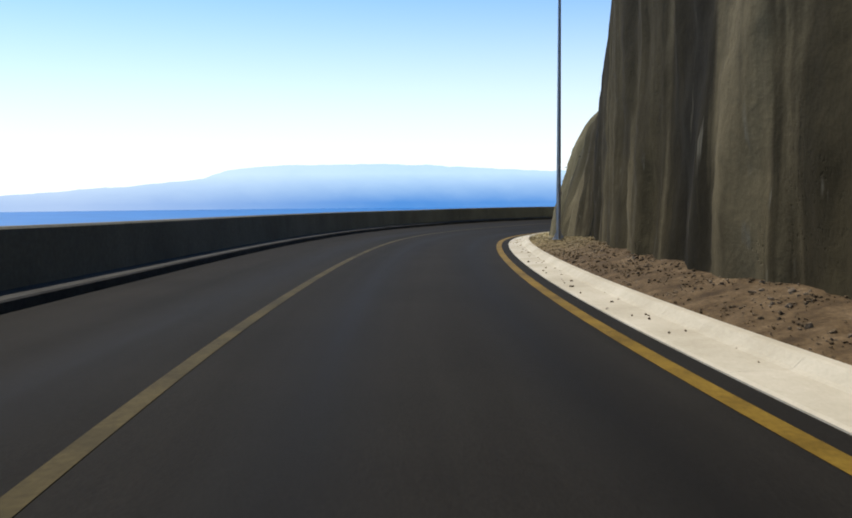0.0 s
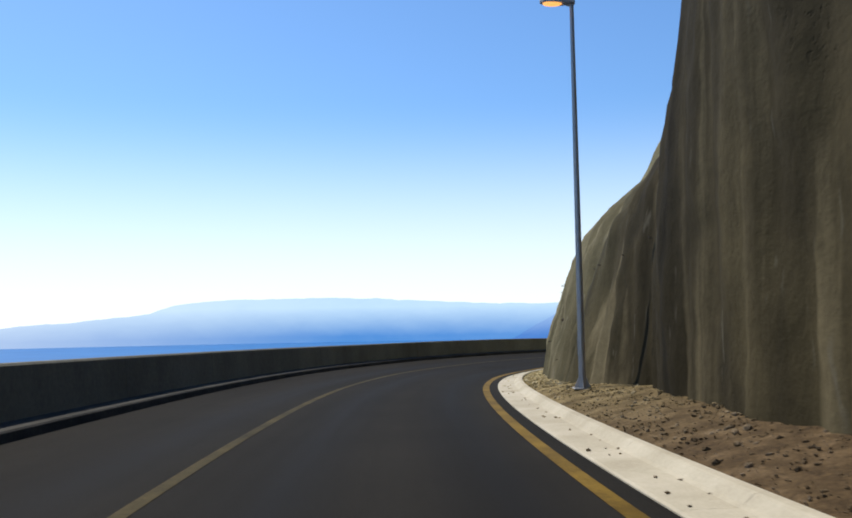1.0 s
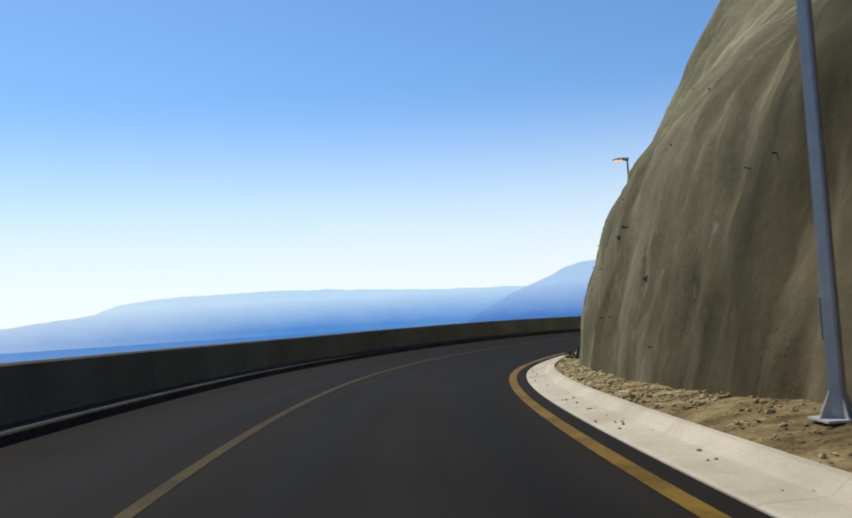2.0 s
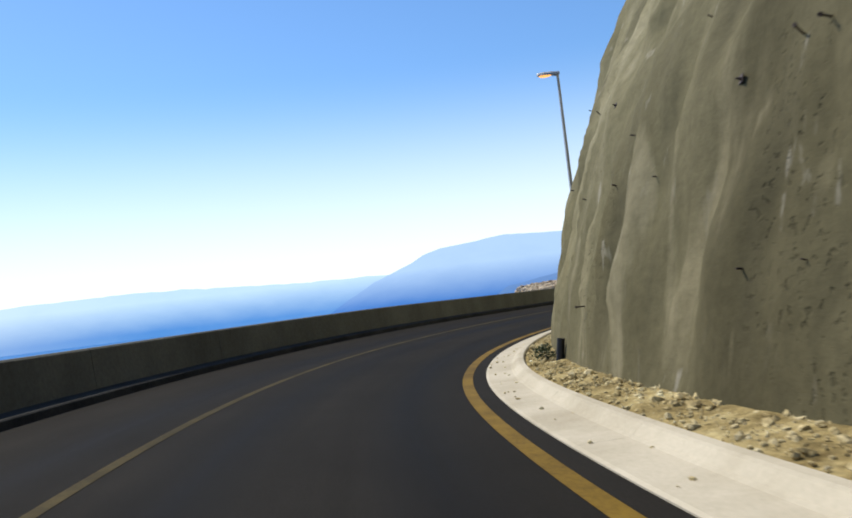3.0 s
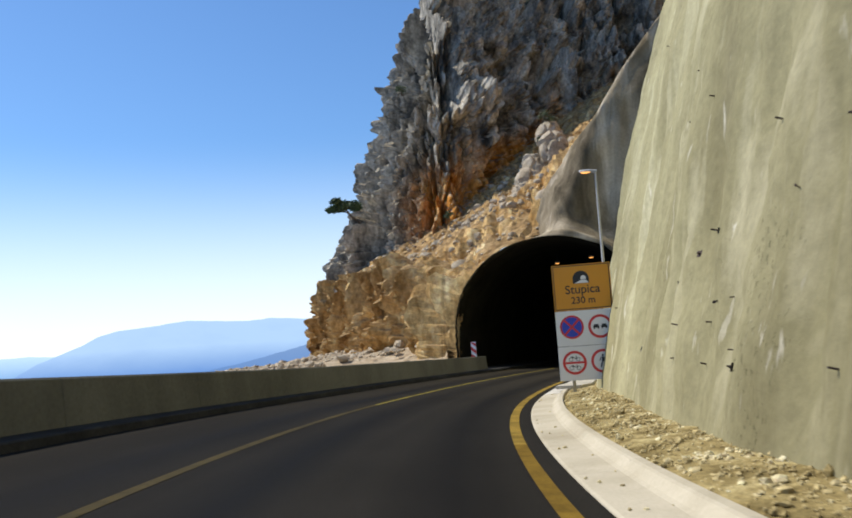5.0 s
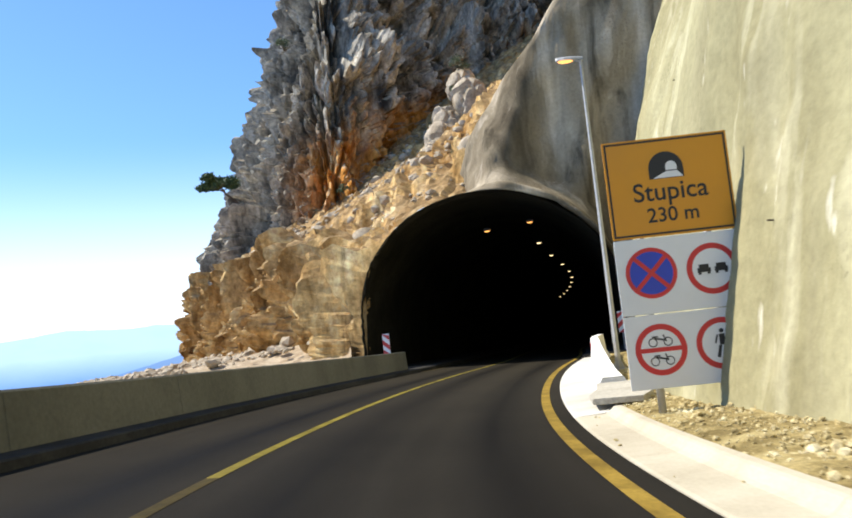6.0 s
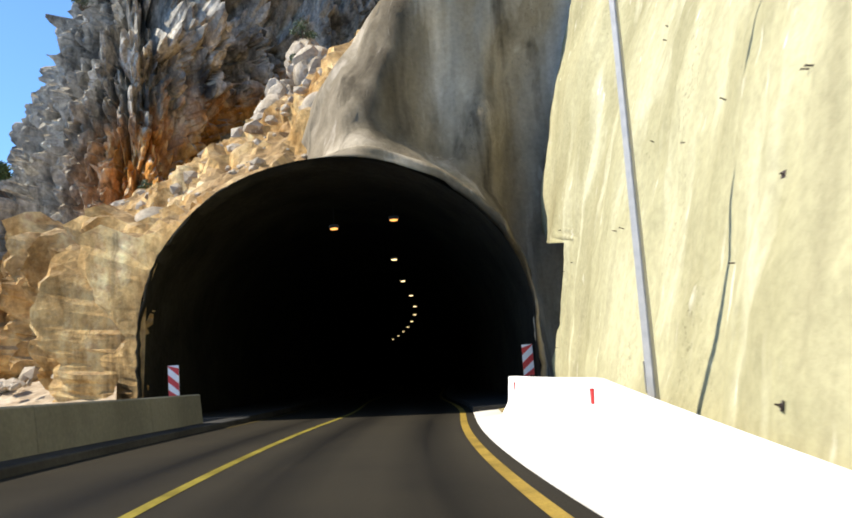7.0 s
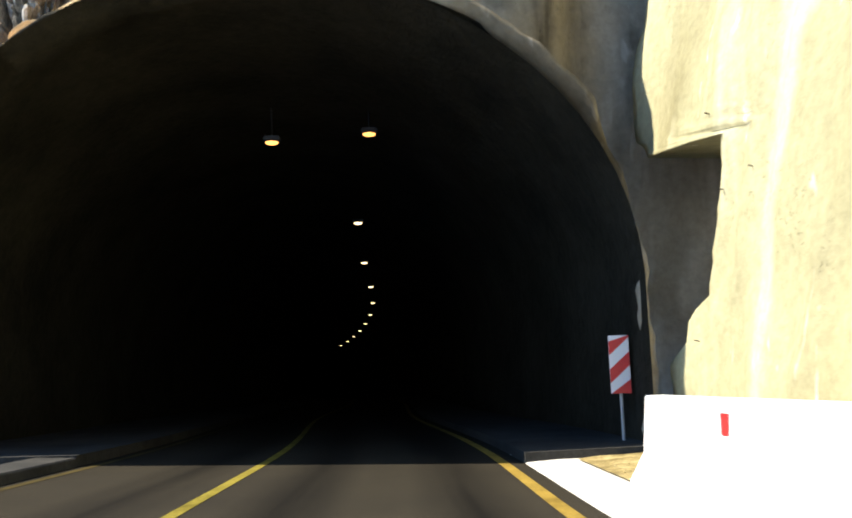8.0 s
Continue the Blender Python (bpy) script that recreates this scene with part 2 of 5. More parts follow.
# first tones hold both dirt and the wall's missing sunlight there
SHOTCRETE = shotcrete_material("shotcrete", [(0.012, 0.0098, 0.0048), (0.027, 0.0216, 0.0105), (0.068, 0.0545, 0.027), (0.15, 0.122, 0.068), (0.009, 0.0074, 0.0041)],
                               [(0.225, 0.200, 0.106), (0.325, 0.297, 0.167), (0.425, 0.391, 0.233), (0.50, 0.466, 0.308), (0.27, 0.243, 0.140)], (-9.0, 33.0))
PORTAL_SHOTCRETE = shotcrete_material("portal_shotcrete", None, [(0.075, 0.060, 0.038), (0.21, 0.172, 0.115), (0.44, 0.375, 0.27), (0.60, 0.52, 0.40), (0.045, 0.036, 0.023)])
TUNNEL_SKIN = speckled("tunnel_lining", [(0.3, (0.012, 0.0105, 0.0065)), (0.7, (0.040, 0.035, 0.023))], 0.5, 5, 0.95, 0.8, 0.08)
OCHRE_ROCK = rock_material("ochre_rock", [(0.085, 0.040, 0.012), (0.29, 0.155, 0.046), (0.54, 0.35, 0.14), (0.74, 0.59, 0.33), (0.032, 0.019, 0.009)],
                           [(0.14, 0.083, 0.034), (0.29, 0.19, 0.088), (0.47, 0.35, 0.19)])
GREY_ROCK = rock_material("limestone", [(0.045, 0.041, 0.034), (0.15, 0.136, 0.108), (0.38, 0.345, 0.275), (0.68, 0.63, 0.52), (0.022, 0.020, 0.017)],
                          [(0.22, 0.17, 0.10), (0.34, 0.28, 0.19), (0.46, 0.40, 0.31)], [(0.17, 0.062, 0.014), (0.56, 0.24, 0.045), (0.70, 0.45, 0.20)])
DRY_SLOPE = speckled("dry_scree", [(0.3, (0.22, 0.16, 0.10)), (0.5, (0.38, 0.30, 0.20)), (0.7, (0.52, 0.44, 0.33))], 0.8, 5, 0.95, 0.9, 0.1)
STEEL = plain("galvanised_steel", (0.40, 0.39, 0.37), 0.5, 0.2)
DARK_IRON = plain("rusty_iron", (0.07, 0.05, 0.04), 0.75, 0.4)
BLACK_PLASTIC = plain("black_plastic", (0.012, 0.012, 0.013), 0.5)
WHITE_SHEET = plain("white_reflective_sheet", (0.72, 0.72, 0.70), 0.45, 0, 0.04, 1.5)
ORANGE_SHEET = plain("orange_yellow_sheet", (0.62, 0.265, 0.007), 0.45, 0, 0.05, 1.5)
RED_SHEET = plain("red_sheet", (0.55, 0.028, 0.025), 0.45, 0, 0.08)
BLUE_SHEET = plain("blue_sheet", (0.02, 0.05, 0.42), 0.45, 0, 0.08)
BLACK_PRINT = plain("black_print", (0.012, 0.012, 0.012), 0.5)


# ---- plan of the road: s metres along the near edge line, d metres to its left ----
CURVE_S = [-90, -40, -32, -24, -16, -8, 0, 8, 16, 24, 32, 40, 48, 56, 60, 66, 80, 95, 110, 130, 330]
CURVE_K = [-0.9, -0.906, -0.807, -0.504, -0.521, -0.97, -1.171, -2.567, -2.245, -0.776, -1.106, -1.165, -0.644, -0.641,
           -0.6, 1.1, -0.67, 0.03, 0.38, 0.17, 0.17]     # per 100 m, right-hand bends negative
LEVEL_S = [-90, -40, -24, -8, 8, 24, 40, 56, 72, 330]
LEVEL_Z = [1.6, 0.609, 0.269, 0.0, -0.438, -0.656, -0.856, -0.914, -0.958, -2.0]
BANK = [0.028, 0.028, 0.022, 0.023, 0.054, 0.069, 0.056, 0.039, 0.025, 0.0]
SS = np.arange(-90.0, 330.1, 0.5)
_k = np.interp(SS, CURVE_S, CURVE_K) / 100
_th = np.concatenate([[0], np.cumsum((_k[1:] + _k[:-1]) * 0.25)])
_i0 = int(180)
_th = _th - _th[_i0] + 0.110
_dx, _dy = -np.sin(_th), np.cos(_th)
_X = np.concatenate([[0], np.cumsum((_dx[1:] + _dx[:-1]) * 0.25)])
_Y = np.concatenate([[0], np.cumsum((_dy[1:] + _dy[:-1]) * 0.25)])
_X, _Y = _X - _X[_i0] + 1.216, _Y - _Y[_i0] + 0.550
_soft = np.ones(13) / 13
_Z = np.convolve(np.pad(np.interp(SS, LEVEL_S, LEVEL_Z), 6, mode="edge"), _soft, "valid")
_B = np.convolve(np.pad(np.interp(SS, LEVEL_S, BANK), 6, mode="edge"), _soft, "valid")

LANE, GUTTER, KERB_FOOT, KERB_BACK = 3.227, -0.28, -0.70, -0.92
KERB_END = 40.3                     # from here on the upstand gives way to a flat apron
WALK_EDGE, PARAPET, PARAPET_TOP = 5.63, 6.05, 0.80
PORTAL_S, ARCH_MID, ARCH_HALF = 64.6, 3.25, 5.40


def at(s, d, h=0.0):
    """The point d metres left of the edge line at station s, h metres above the road's cross-fall."""
    x, y, z, b, th = (float(np.interp(s, SS, a)) for a in (_X, _Y, _Z, _B, _th))
    return Vector((x - math.cos(th) * d, y - math.sin(th) * d, z + b * min(max(d, -0.3), 6.0) + h))


def heading(s):
    return float(np.interp(s, SS, _th))


def steps(a, b, size):
    n = max(1, round((b - a) / size))
    return [a + (b - a) * i / n for i in range(n + 1)]


# ---- building ----
def link(name, bm, material, parent=None, label="", smooth=False):
    me = bpy.data.meshes.new(name)
    bm.to_mesh(me)
    bm.free()
    for m in material if isinstance(material, (list, tuple)) else [material]:
        me.materials.append(m)
    if smooth:
        me.shade_smooth()
    ob = new(name, me)
    if parent is not None:
        ob.parent = parent
    if label:
        tagged(ob, label)
    return ob


def part(name, bm, material, parent, label="", smooth=False, world=False):
    """Links bm as one mesh under parent, in the parent's own axes, or in the world's."""
    ob = link(name, bm, material, parent, label, smooth)
    if world:
        ob.matrix_parent_inverse = parent.matrix_basis.inverted()
    return ob


def empty(name, m=None):
    e = new(name)
    e.empty_display_size = 0.2
    if m is not None:
        e.matrix_basis = m
    return e


def loft(stations, profile, closed=False, caps=False, uv=False):
    """A surface through the profile (rows of d, h) set up at every station; profile may be a function of s."""
    bm = bmesh.new()
    layer = bm.loops.layers.uv.new("UVMap") if uv else None
    rows, tags = [], {}
    for s in stations:
        prof = profile(s) if callable(profile) else profile
        row = []
        for d, h in prof:
            v = bm.verts.new(at(s, d, h))
            tags[v] = (s, d)
            row.append(v)
        rows.append(row)
    n = len(rows[0])
    for a, b in zip(rows, rows[1:]):
        for i in range(n if closed else n - 1):
            j = (i + 1) % n
            f = bm.faces.new((a[i], a[j], b[j], b[i]))
            if uv:
                for lp in f.loops:
                    lp[layer].uv = tags[lp.vert]
    if caps and closed:
        bm.faces.new(rows[0])
        bm.faces.new(list(reversed(rows[-1])))
    bmesh.ops.recalc_face_normals(bm, faces=bm.faces)
    return bm


def box(bm, size, m=None, bevel=0.0):
    r = bmesh.ops.create_cube(bm, size=1.0, matrix=(m or Matrix()) @ Matrix.Diagonal((*size, 1)))
    if bevel:
        es = list({e for v in r["verts"] for e in v.link_edges})
        bmesh.ops.bevel(bm, geom=es, offset=bevel, segments=2, affect="EDGES")
    return r


def rod(bm, a, b, r0, r1=None, n=10, caps=True):
    a, b = Vector(a), Vector(b)
    r1 = r0 if r1 is None else r1
    q = (b - a).to_track_quat("Z", "Y").to_matrix().to_4x4()
    bmesh.ops.create_cone(bm, cap_ends=caps, segments=n, radius1=r0, radius2=r1, depth=(b - a).length, matrix=Matrix.Translation((a + b) / 2) @ q)


def pipe(bm, points, r, n=10):
    for a, b in zip(points, points[1:]):
        rod(bm, a, b, r, r, n)


def fbm(p, octaves=4, gain=0.5, lac=2.1):
    v, a, t = 0.0, 1.0, 0.0
    q = Vector(p)
    for _ in range(octaves):
        v += a * noise.noise(q)
        t += a
        a *= gain
        q = q * lac + Vector((3.1, 7.7, 1.3))
    return v / t


# ---- the large structure ----
def build_road():
    prof = [(d, 0.0) for d in (-0.32, 0.0, 0.4, 1.0, 1.6, 2.2, 2.8, 3.2, 3.8, 4.6, 5.2, 5.7)]
    bm = loft(steps(-75, 320, 1.0), prof, uv=True)
    tagged(link("road", bm, ASPHALT), "worn dark grey asphalt road with polished wheel tracks", "road", kind="structure")
    for nm, d, w, m, a, b in (("edge_line", 0.0, 0.15, DULL_PAINT, -75, 27), ("edge_line", 0.0, 0.15, YELLOW_PAINT, 27, 200), ("centre_line", LANE, 0.12, FADED_PAINT, -75, 36), ("centre_line", LANE, 0.12, BRIGHT_PAINT, 36, 200),
                              ("far_edge_line", 5.42, 0.11, FADED_PAINT, 61, 200)):
        bm = loft(steps(a, b, 0.5), [(d - w / 2, 0.004), (d + w / 2, 0.004)])
        tagged(link(nm, bm, m), "worn yellow painted line on the asphalt", "road marking", kind="structure")


def build_kerb():
    """Cast gutter with a low sloped upstand, in bays with joints; at the barrier a flat apron takes over."""
    tagged(root := empty("kerb", Matrix.Translation(at(0, KERB_FOOT))), "pale cast concrete gutter and kerb in bays", "kerb", kind="structure")
    prof = [(GUTTER, -0.10), (GUTTER, 0.012), (GUTTER - 0.03, 0.024), (KERB_FOOT + 0.02, 0.035), (KERB_FOOT - 0.02, 0.05), (KERB_FOOT - 0.09, 0.115),
            (KERB_FOOT - 0.12, 0.125), (KERB_BACK + 0.02, 0.125), (KERB_BACK, 0.105), (KERB_BACK, -0.10)]
    apron = [(GUTTER, -0.10), (GUTTER, 0.012), (GUTTER - 0.03, 0.024), (KERB_FOOT, 0.045), (-1.55, 0.055), (-1.55, -0.10)]
    s = -72.0
    while s < 66.0:
        last = s + 2.998
        if s < KERB_END < last:
            last = KERB_END
        bm = loft(steps(s + 0.003, min(last, 66.2), 0.75), prof if s < KERB_END else apron, closed=True, caps=True)
        part("kerb_bay", bm, CONCRETE if s < KERB_END else APRON_CONCRETE, root, world=True)
        s = last + 0.002


def wall_foot(s):
    return float(np.interp(s, [-75, -40, -28, -21, -16, -13.5, -11.8, -9.8, -7, -4, 0, 4, 8, 12, 15, 18, 22, 26, 29, 33, 37, 40, 46, 51, 57, 62, 67],
                           [2.6, 2.4, 2.1, 1.95, 2.1, 2.3, 2.6, 2.1, 1.8, 1.62, 1.5, 1.5, 1.5, 1.42, 1.45, 1.62, 1.72, 1.85, 1.96, 2.08, 1.92, 1.65, 1.72, 2.0, 2.35, 2.5, 2.55]))


def wall_lean(s):
    return float(np.interp(s, [-75, -20, -14, -12, -9, -4, 1, 6, 12, 20, 30, 42, 51, 57, 61, 64, 67], [0.02, 0.02, 0.06, 0.12, 0.24, 0.27, 0.30, 0.26, 0.28, 0.28, 0.24, 0.22, 0.26, 0.25, 0.16, 0.07, 0.0]))


def wall_round(s):
    """How soon the face curls back towards the hill."""
    return float(np.interp(s, [-75, -16, -12, -8, 0, 6, 14, 20, 30, 67], [0.0, 0.0, 0.05, 0.30, 0.19, 0.10, 0.02, 0.02, 0.006, 0.02]))


def verge_height(s, d):
    t = (KERB_BACK - d) / max(0.2, wall_foot(s) + KERB_BACK)
    return 0.09 + float(np.interp(s, [-12, -6], [0.24, 0.05])) * min(max(t, 0), 1.6)


def wall_point(s, h):
    up = max(h, 0.0)
    d = -(wall_foot(s) + wall_lean(s) * up + wall_round(s) * max(up - float(np.interp(s, [-12, 0, 6], [3.1, 3.1, 2.5])), 0) ** 2)
    p = at(s, d, h)
    q = Vector((p.x, p.y, p.z * 0.4))
    bulge = 0.34 * fbm(q * 0.20, 2) + 0.22 * fbm(q * 0.62 + Vector((9, 0, 0)), 3)
    rib = float(np.interp(s, [-12, -4, 6, 24, 42], [0.12, 0.20, 0.27, 0.22, 0.10])) * (0.5 - abs(fbm(Vector((p.x * 1.0, p.y * 1.0, p.z * 0.15)), 2)) * 2.2)
    grain = 0.05 * fbm(p * 2.2, 3)
    th = heading(s)
    foot = float(np.interp(s, [-9, -5], [1.0, min(1.0, 0.2 + up / 1.4)]))      # the foot keeps to its line
    off = (bulge + rib) * foot + grain
    return p + Vector((-math.cos(th), -math.sin(th), 0.0)) * off


def wall_end(h):
    """Ragged end of the sprayed skin beside the tunnel mouth."""
    e = float(np.interp(h, [0, 1.3, 1.5, 1.9, 2.05, 3.9, 4.2, 4.6, 5.0, 6.2, 8, 11, 16], [65.0, 64.9, 64.4, 64.3, 63.5, 63.3, 63.4, 66.2, 66.7, 67.0, 66.7, 67.2, 68.0]))
    return e + 0.22 * fbm(Vector((0, 0, h * 1.1)), 3)


def build_wall():
    hs = [-0.4] + list(np.arange(0.0, 5.0, 0.14)) + list(np.arange(5.0, 16.1, 0.35))
    ss = steps(-75, 66, 0.2)
    verts, faces = [], []
    for i, s in enumerate(ss):
        for h in hs:
            # the last metres are drawn out to the ragged end
            t = max(0.0, (s - 62.0) / 4.0)
            verts.append(wall_point(s + t * (wall_end(h) - 66.0), h)[:])
        top = wall_point(s, hs[-1])
        th = heading(s)
        # hillside out of view, raised high to block part of the sky's light
        for back, rise in ((3.0, 2.0), (12.0, 9.0), (40.0, 34.0), (110.0, 105.0), (230.0, 190.0)):
            verts.append((top.x + math.cos(th) * back, top.y + math.sin(th) * back, top.z + rise + 1.5 * fbm(top * 0.1 + Vector((0, 0, back)), 3)))
    n = len(hs) + 5
    # the end face runs back behind the skin
    m = len(verts) - n
    th = heading(66)
    for j in range(n):
        v = Vector(verts[m + j])
        verts.append((v.x + math.cos(th) * 5 - math.sin(th) * 0.6, v.y + math.sin(th) * 5 + math.cos(th) * 0.6, v.z))
    for i in range(len(ss)):
        for j in range(n - 1):
            a = i * n + j
            faces.append((a, a + n, a + n + 1, a + 1))
    me = bpy.data.meshes.new("wall_shotcrete")
    me.from_pydata(verts, [], faces)
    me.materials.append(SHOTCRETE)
    me.shade_smooth()
    ob = new("wall_shotcrete", me)
    tagged(ob, "sprayed concrete retaining wall over rock, streaked grey-beige", "wall", kind="structure")


def build_verge():
    def prof(s):
        w = wall_foot(s) + 0.75
        return [(KERB_BACK - (w + KERB_BACK) * t, verge_height(s, KERB_BACK - (w + KERB_BACK) * t)
                 + 0.05 * fbm(Vector((s * 1.7, t * 4, 2.0)), 3) * (t > 0) - (0.02 if t == 0 else 0)) for t in (0, 0.12, 0.25, 0.4, 0.55, 0.7, 0.85, 1.0)]
    bm = loft(steps(-75, 64, 0.3), prof)
    tagged(link("verge", bm, GRAVEL, smooth=True), "dry brown earth and gravel strip under the wall", "ground", kind="structure")


def build_parapet():
    # strip's near-black tone holds dirt and the parapet's shadow together
    bm = loft(steps(-75, 66.5, 1.0), [(WALK_EDGE - 0.03, -0.15), (WALK_EDGE, 0.10), (WALK_EDGE + 0.02, 0.12), (PARAPET + 0.1, 0.13), (PARAPET + 0.1, -0.15)], closed=True, caps=True)
    tagged(link("walkway_kerb", bm, SHADED_DIRT), "narrow raised concrete strip along the parapet foot", "kerb", kind="structure")
    root = tagged(empty("parapet", Matrix.Translation(at(0, PARAPET))), "grey concrete parapet cast in bays, stained", "parapet", kind="structure")
    prof = [(PARAPET, 0.0), (PARAPET + 0.06, PARAPET_TOP - 0.03), (PARAPET + 0.09, PARAPET_TOP), (PARAPET + 0.33, PARAPET_TOP), (PARAPET + 0.36, PARAPET_TOP - 0.03), (PARAPET + 0.36, -1.2), (PARAPET, -1.2)]
    s = -72.0
    while s < 61:
        e = min(s + 4.985, 61.4)
        part("parapet_bay", loft(steps(s, e, 1.0), prof, closed=True, caps=True), PARAPET_CONCRETE, root, world=True)
        s += 5.0


def arch(t):
    """The tunnel's outline, t from 0 (far foot) to 1 (near foot): offset d from the middle and height."""
    spring = 2.45
    if t < 0.18:
        return ARCH_HALF, spring * t / 0.18
    if t > 0.82:
        return -ARCH_HALF, spring * (1 - t) / 0.18
    a = math.pi * (t - 0.18) / 0.64
    return ARCH_HALF * math.cos(a), spring + 4.68 * math.sin(a)


def build_tunnel():
    ts = [i / 48 for i in range(49)]

    def prof(s):
        out = []
        for t in ts:
            d, h = arch(t)
            g = 1 + 0.014 * fbm(Vector((s * 0.5, t * 9, 0.0)), 3) * min(1.0, (s - PORTAL_S) / 3)
            out.append((ARCH_MID + d * g, h * g - 0.02))
        return out
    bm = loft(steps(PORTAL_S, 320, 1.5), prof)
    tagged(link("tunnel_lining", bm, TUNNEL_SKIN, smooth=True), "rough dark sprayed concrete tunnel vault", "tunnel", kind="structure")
    # added outer shell, out of sight, only to keep daylight out
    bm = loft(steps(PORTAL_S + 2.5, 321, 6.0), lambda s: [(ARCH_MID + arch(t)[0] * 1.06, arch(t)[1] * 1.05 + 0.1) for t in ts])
    tagged(link("tunnel_daylight_block", bm, TUNNEL_SKIN), "added unseen shell that keeps daylight out of the bore", "tunnel", kind="structure")
    # added cap that closes the bore against stray light
    bm = bmesh.new()
    vs = [bm.verts.new(at(319.5, ARCH_MID + arch(t)[0] * 1.3, arch(t)[1] * 1.2 - 0.4)) for t in ts]
    bm.faces.new(vs)
    tagged(link("tunnel_end_cap", bm, TUNNEL_SKIN), "added dark cap closing the tunnel's unseen far end", "tunnel", kind="structure")
    # footways coloured near black to paint in the darkness of the bore
    for nm, a, b in (("tunnel_footway_near", GUTTER, ARCH_MID - ARCH_HALF), ("tunnel_footway_far", WALK_EDGE, ARCH_MID + ARCH_HALF)):
        bm = loft(steps(PORTAL_S - 0.3, 320, 1.5), [(a, -0.1), (a, 0.15), (b * 1.08 - 0.1, 0.18), (b * 1.08 - 0.1, -0.1)], closed=True, caps=True)
        tagged(link(nm, bm, SHADED_DIRT), "raised concrete footway inside the tunnel", "footway", kind="structure")


def portal_frame(s=PORTAL_S):
    th = heading(s)
    across = Vector((-math.cos(th), -math.sin(th), 0))
    into = Vector((-math.sin(th), math.cos(th), 0))
    return at(s, ARCH_MID), across, into


def build_portal():
    """Sprayed face cut through the hillside above the mouth; on the far side it ends at the arch, where bare rock takes over."""
    o, across, into = portal_frame()
    n = 110
    ts = [i / n for i in range(n + 1)]
    edge_d = [5.46, 5.46, 4.80, 3.45, 2.7, 2.3, 1.75, 1.2, 0.7, 0.25, -0.3, -1.0, -1.7, -3.1, -5.2, -12.0, -12.0, -12.0]
    edge_h = [0.0, 2.5, 4.70, 6.1, 6.62, 7.3, 8.0, 8.6, 9.5, 10.4, 11.2, 12.0, 12.9, 14.1, 17.5, 25.0, 12.0, 0.0]
    edge_t = [0.0, 0.18, 0.28, 0.36, 0.395, 0.42, 0.45, 0.48, 0.50, 0.52, 0.54, 0.57, 0.60, 0.64, 0.70, 0.76, 0.85, 1.0]
    # metres out from the rim over its crust, then shares of the way to the edge
    rings = [(m, 0.0) for m in (0.0, 0.06, 0.13, 0.20, 0.28, 0.36, 0.44)] + [(0.44, f) for f in (0.025, 0.06, 0.12, 0.19, 0.27, 0.34, 0.42, 0.5, 0.58, 0.66, 0.74, 0.82, 0.9, 0.96, 1.0)]
    rows = []
    bm = bmesh.new()
    for metres, share in rings:
        row = []
        for t in ts:
            d, h = arch(t)
            out_d, out_h = float(np.interp(t, edge_t, edge_d)), float(np.interp(t, edge_t, edge_h))
            r = min(1.0, metres / max(0.01, math.hypot(out_d - d, out_h - h)))
            r += (1 - r) * share
            dd, hh = d + (out_d - d) * r, h + (out_h - h) * r
            p = o + across * dd + Vector((0, 0, hh))
            free = min(1.0, r * ((Vector((out_d, out_h)) - Vector((d, h))).length) / 1.2)
            # the skin rolls back towards the slope on the open side
            roll = max(0.0, dd - float(np.interp(hh, [6.8, 8.4, 10.0, 11.6, 13.0, 17.0], [-0.9, -1.3, -1.6, -2.2, -2.6, -4.2])) + 0.35 * fbm(p * 0.8, 2))
            roll = min(0.85 * roll + 0.30 * roll * roll, 4.2)
            near = min(1.0, max(0.0, (t - 0.385) / 0.04))
            broad = r * (Vector((out_d, out_h)) - Vector((d, h))).length
            pocket = min(1.0, max(0.0, (-dd - float(np.interp(hh, [2.5, 4.5], [5.4, 4.85]))) / 0.4)) * min(1.0, max(0.0, (12 - hh) / 4))
            p += into * (0.03 * max(0, hh - 6.0) + 0.013 * max(0.0, min(hh, 17.0) - 10.0) ** 2 + 0.12 * max(0.0, min(-dd, 7.0) - 1.2) - near * (0.05 + 0.95 * min(1.0, max(0.0, (t - 0.58) / 0.10))) * float(np.interp(broad, [0, 0.08, 0.25, 0.42], [0.0, 0.24, 0.58, 0.0])) - 0.06 * (metres < 0.1) + 1.9 * free * near * (broad > 0.4) * min(1.0, max(0.0, (t - 0.5) / 0.12)) + roll * near * min(1.0, broad / 0.45) * (t < 0.75) + 0.8 * pocket)
            p += into * (0.85 * fbm(p * 0.22, 2) + (0.34 + 0.03 * max(0.0, hh - 6.0)) * fbm(p * 0.7, 3) + 0.10 * fbm(p * 2.2, 2)) * free * near + across * (0.14 * fbm(p * 0.9, 2) + 0.10 * fbm(p * 3.0, 2) if broad < 0.4 else 0)
            row.append(bm.verts.new(p))
        rows.append(row)
    for deep, side, down in ((0.8, 0.35, 0.05), (2.2, 0.8, 0.5), (5.0, 1.2, 1.8)):
        skirt = []
        for t, v in zip(ts, rows[len(rings) - 1]):
            k = min(1.0, max(0.1, (t - 0.38) / 0.05))
            sink = down * min(1.0, max(0.0, (t - 0.47) / 0.06)) - 0.12 * deep * (t < 0.47)
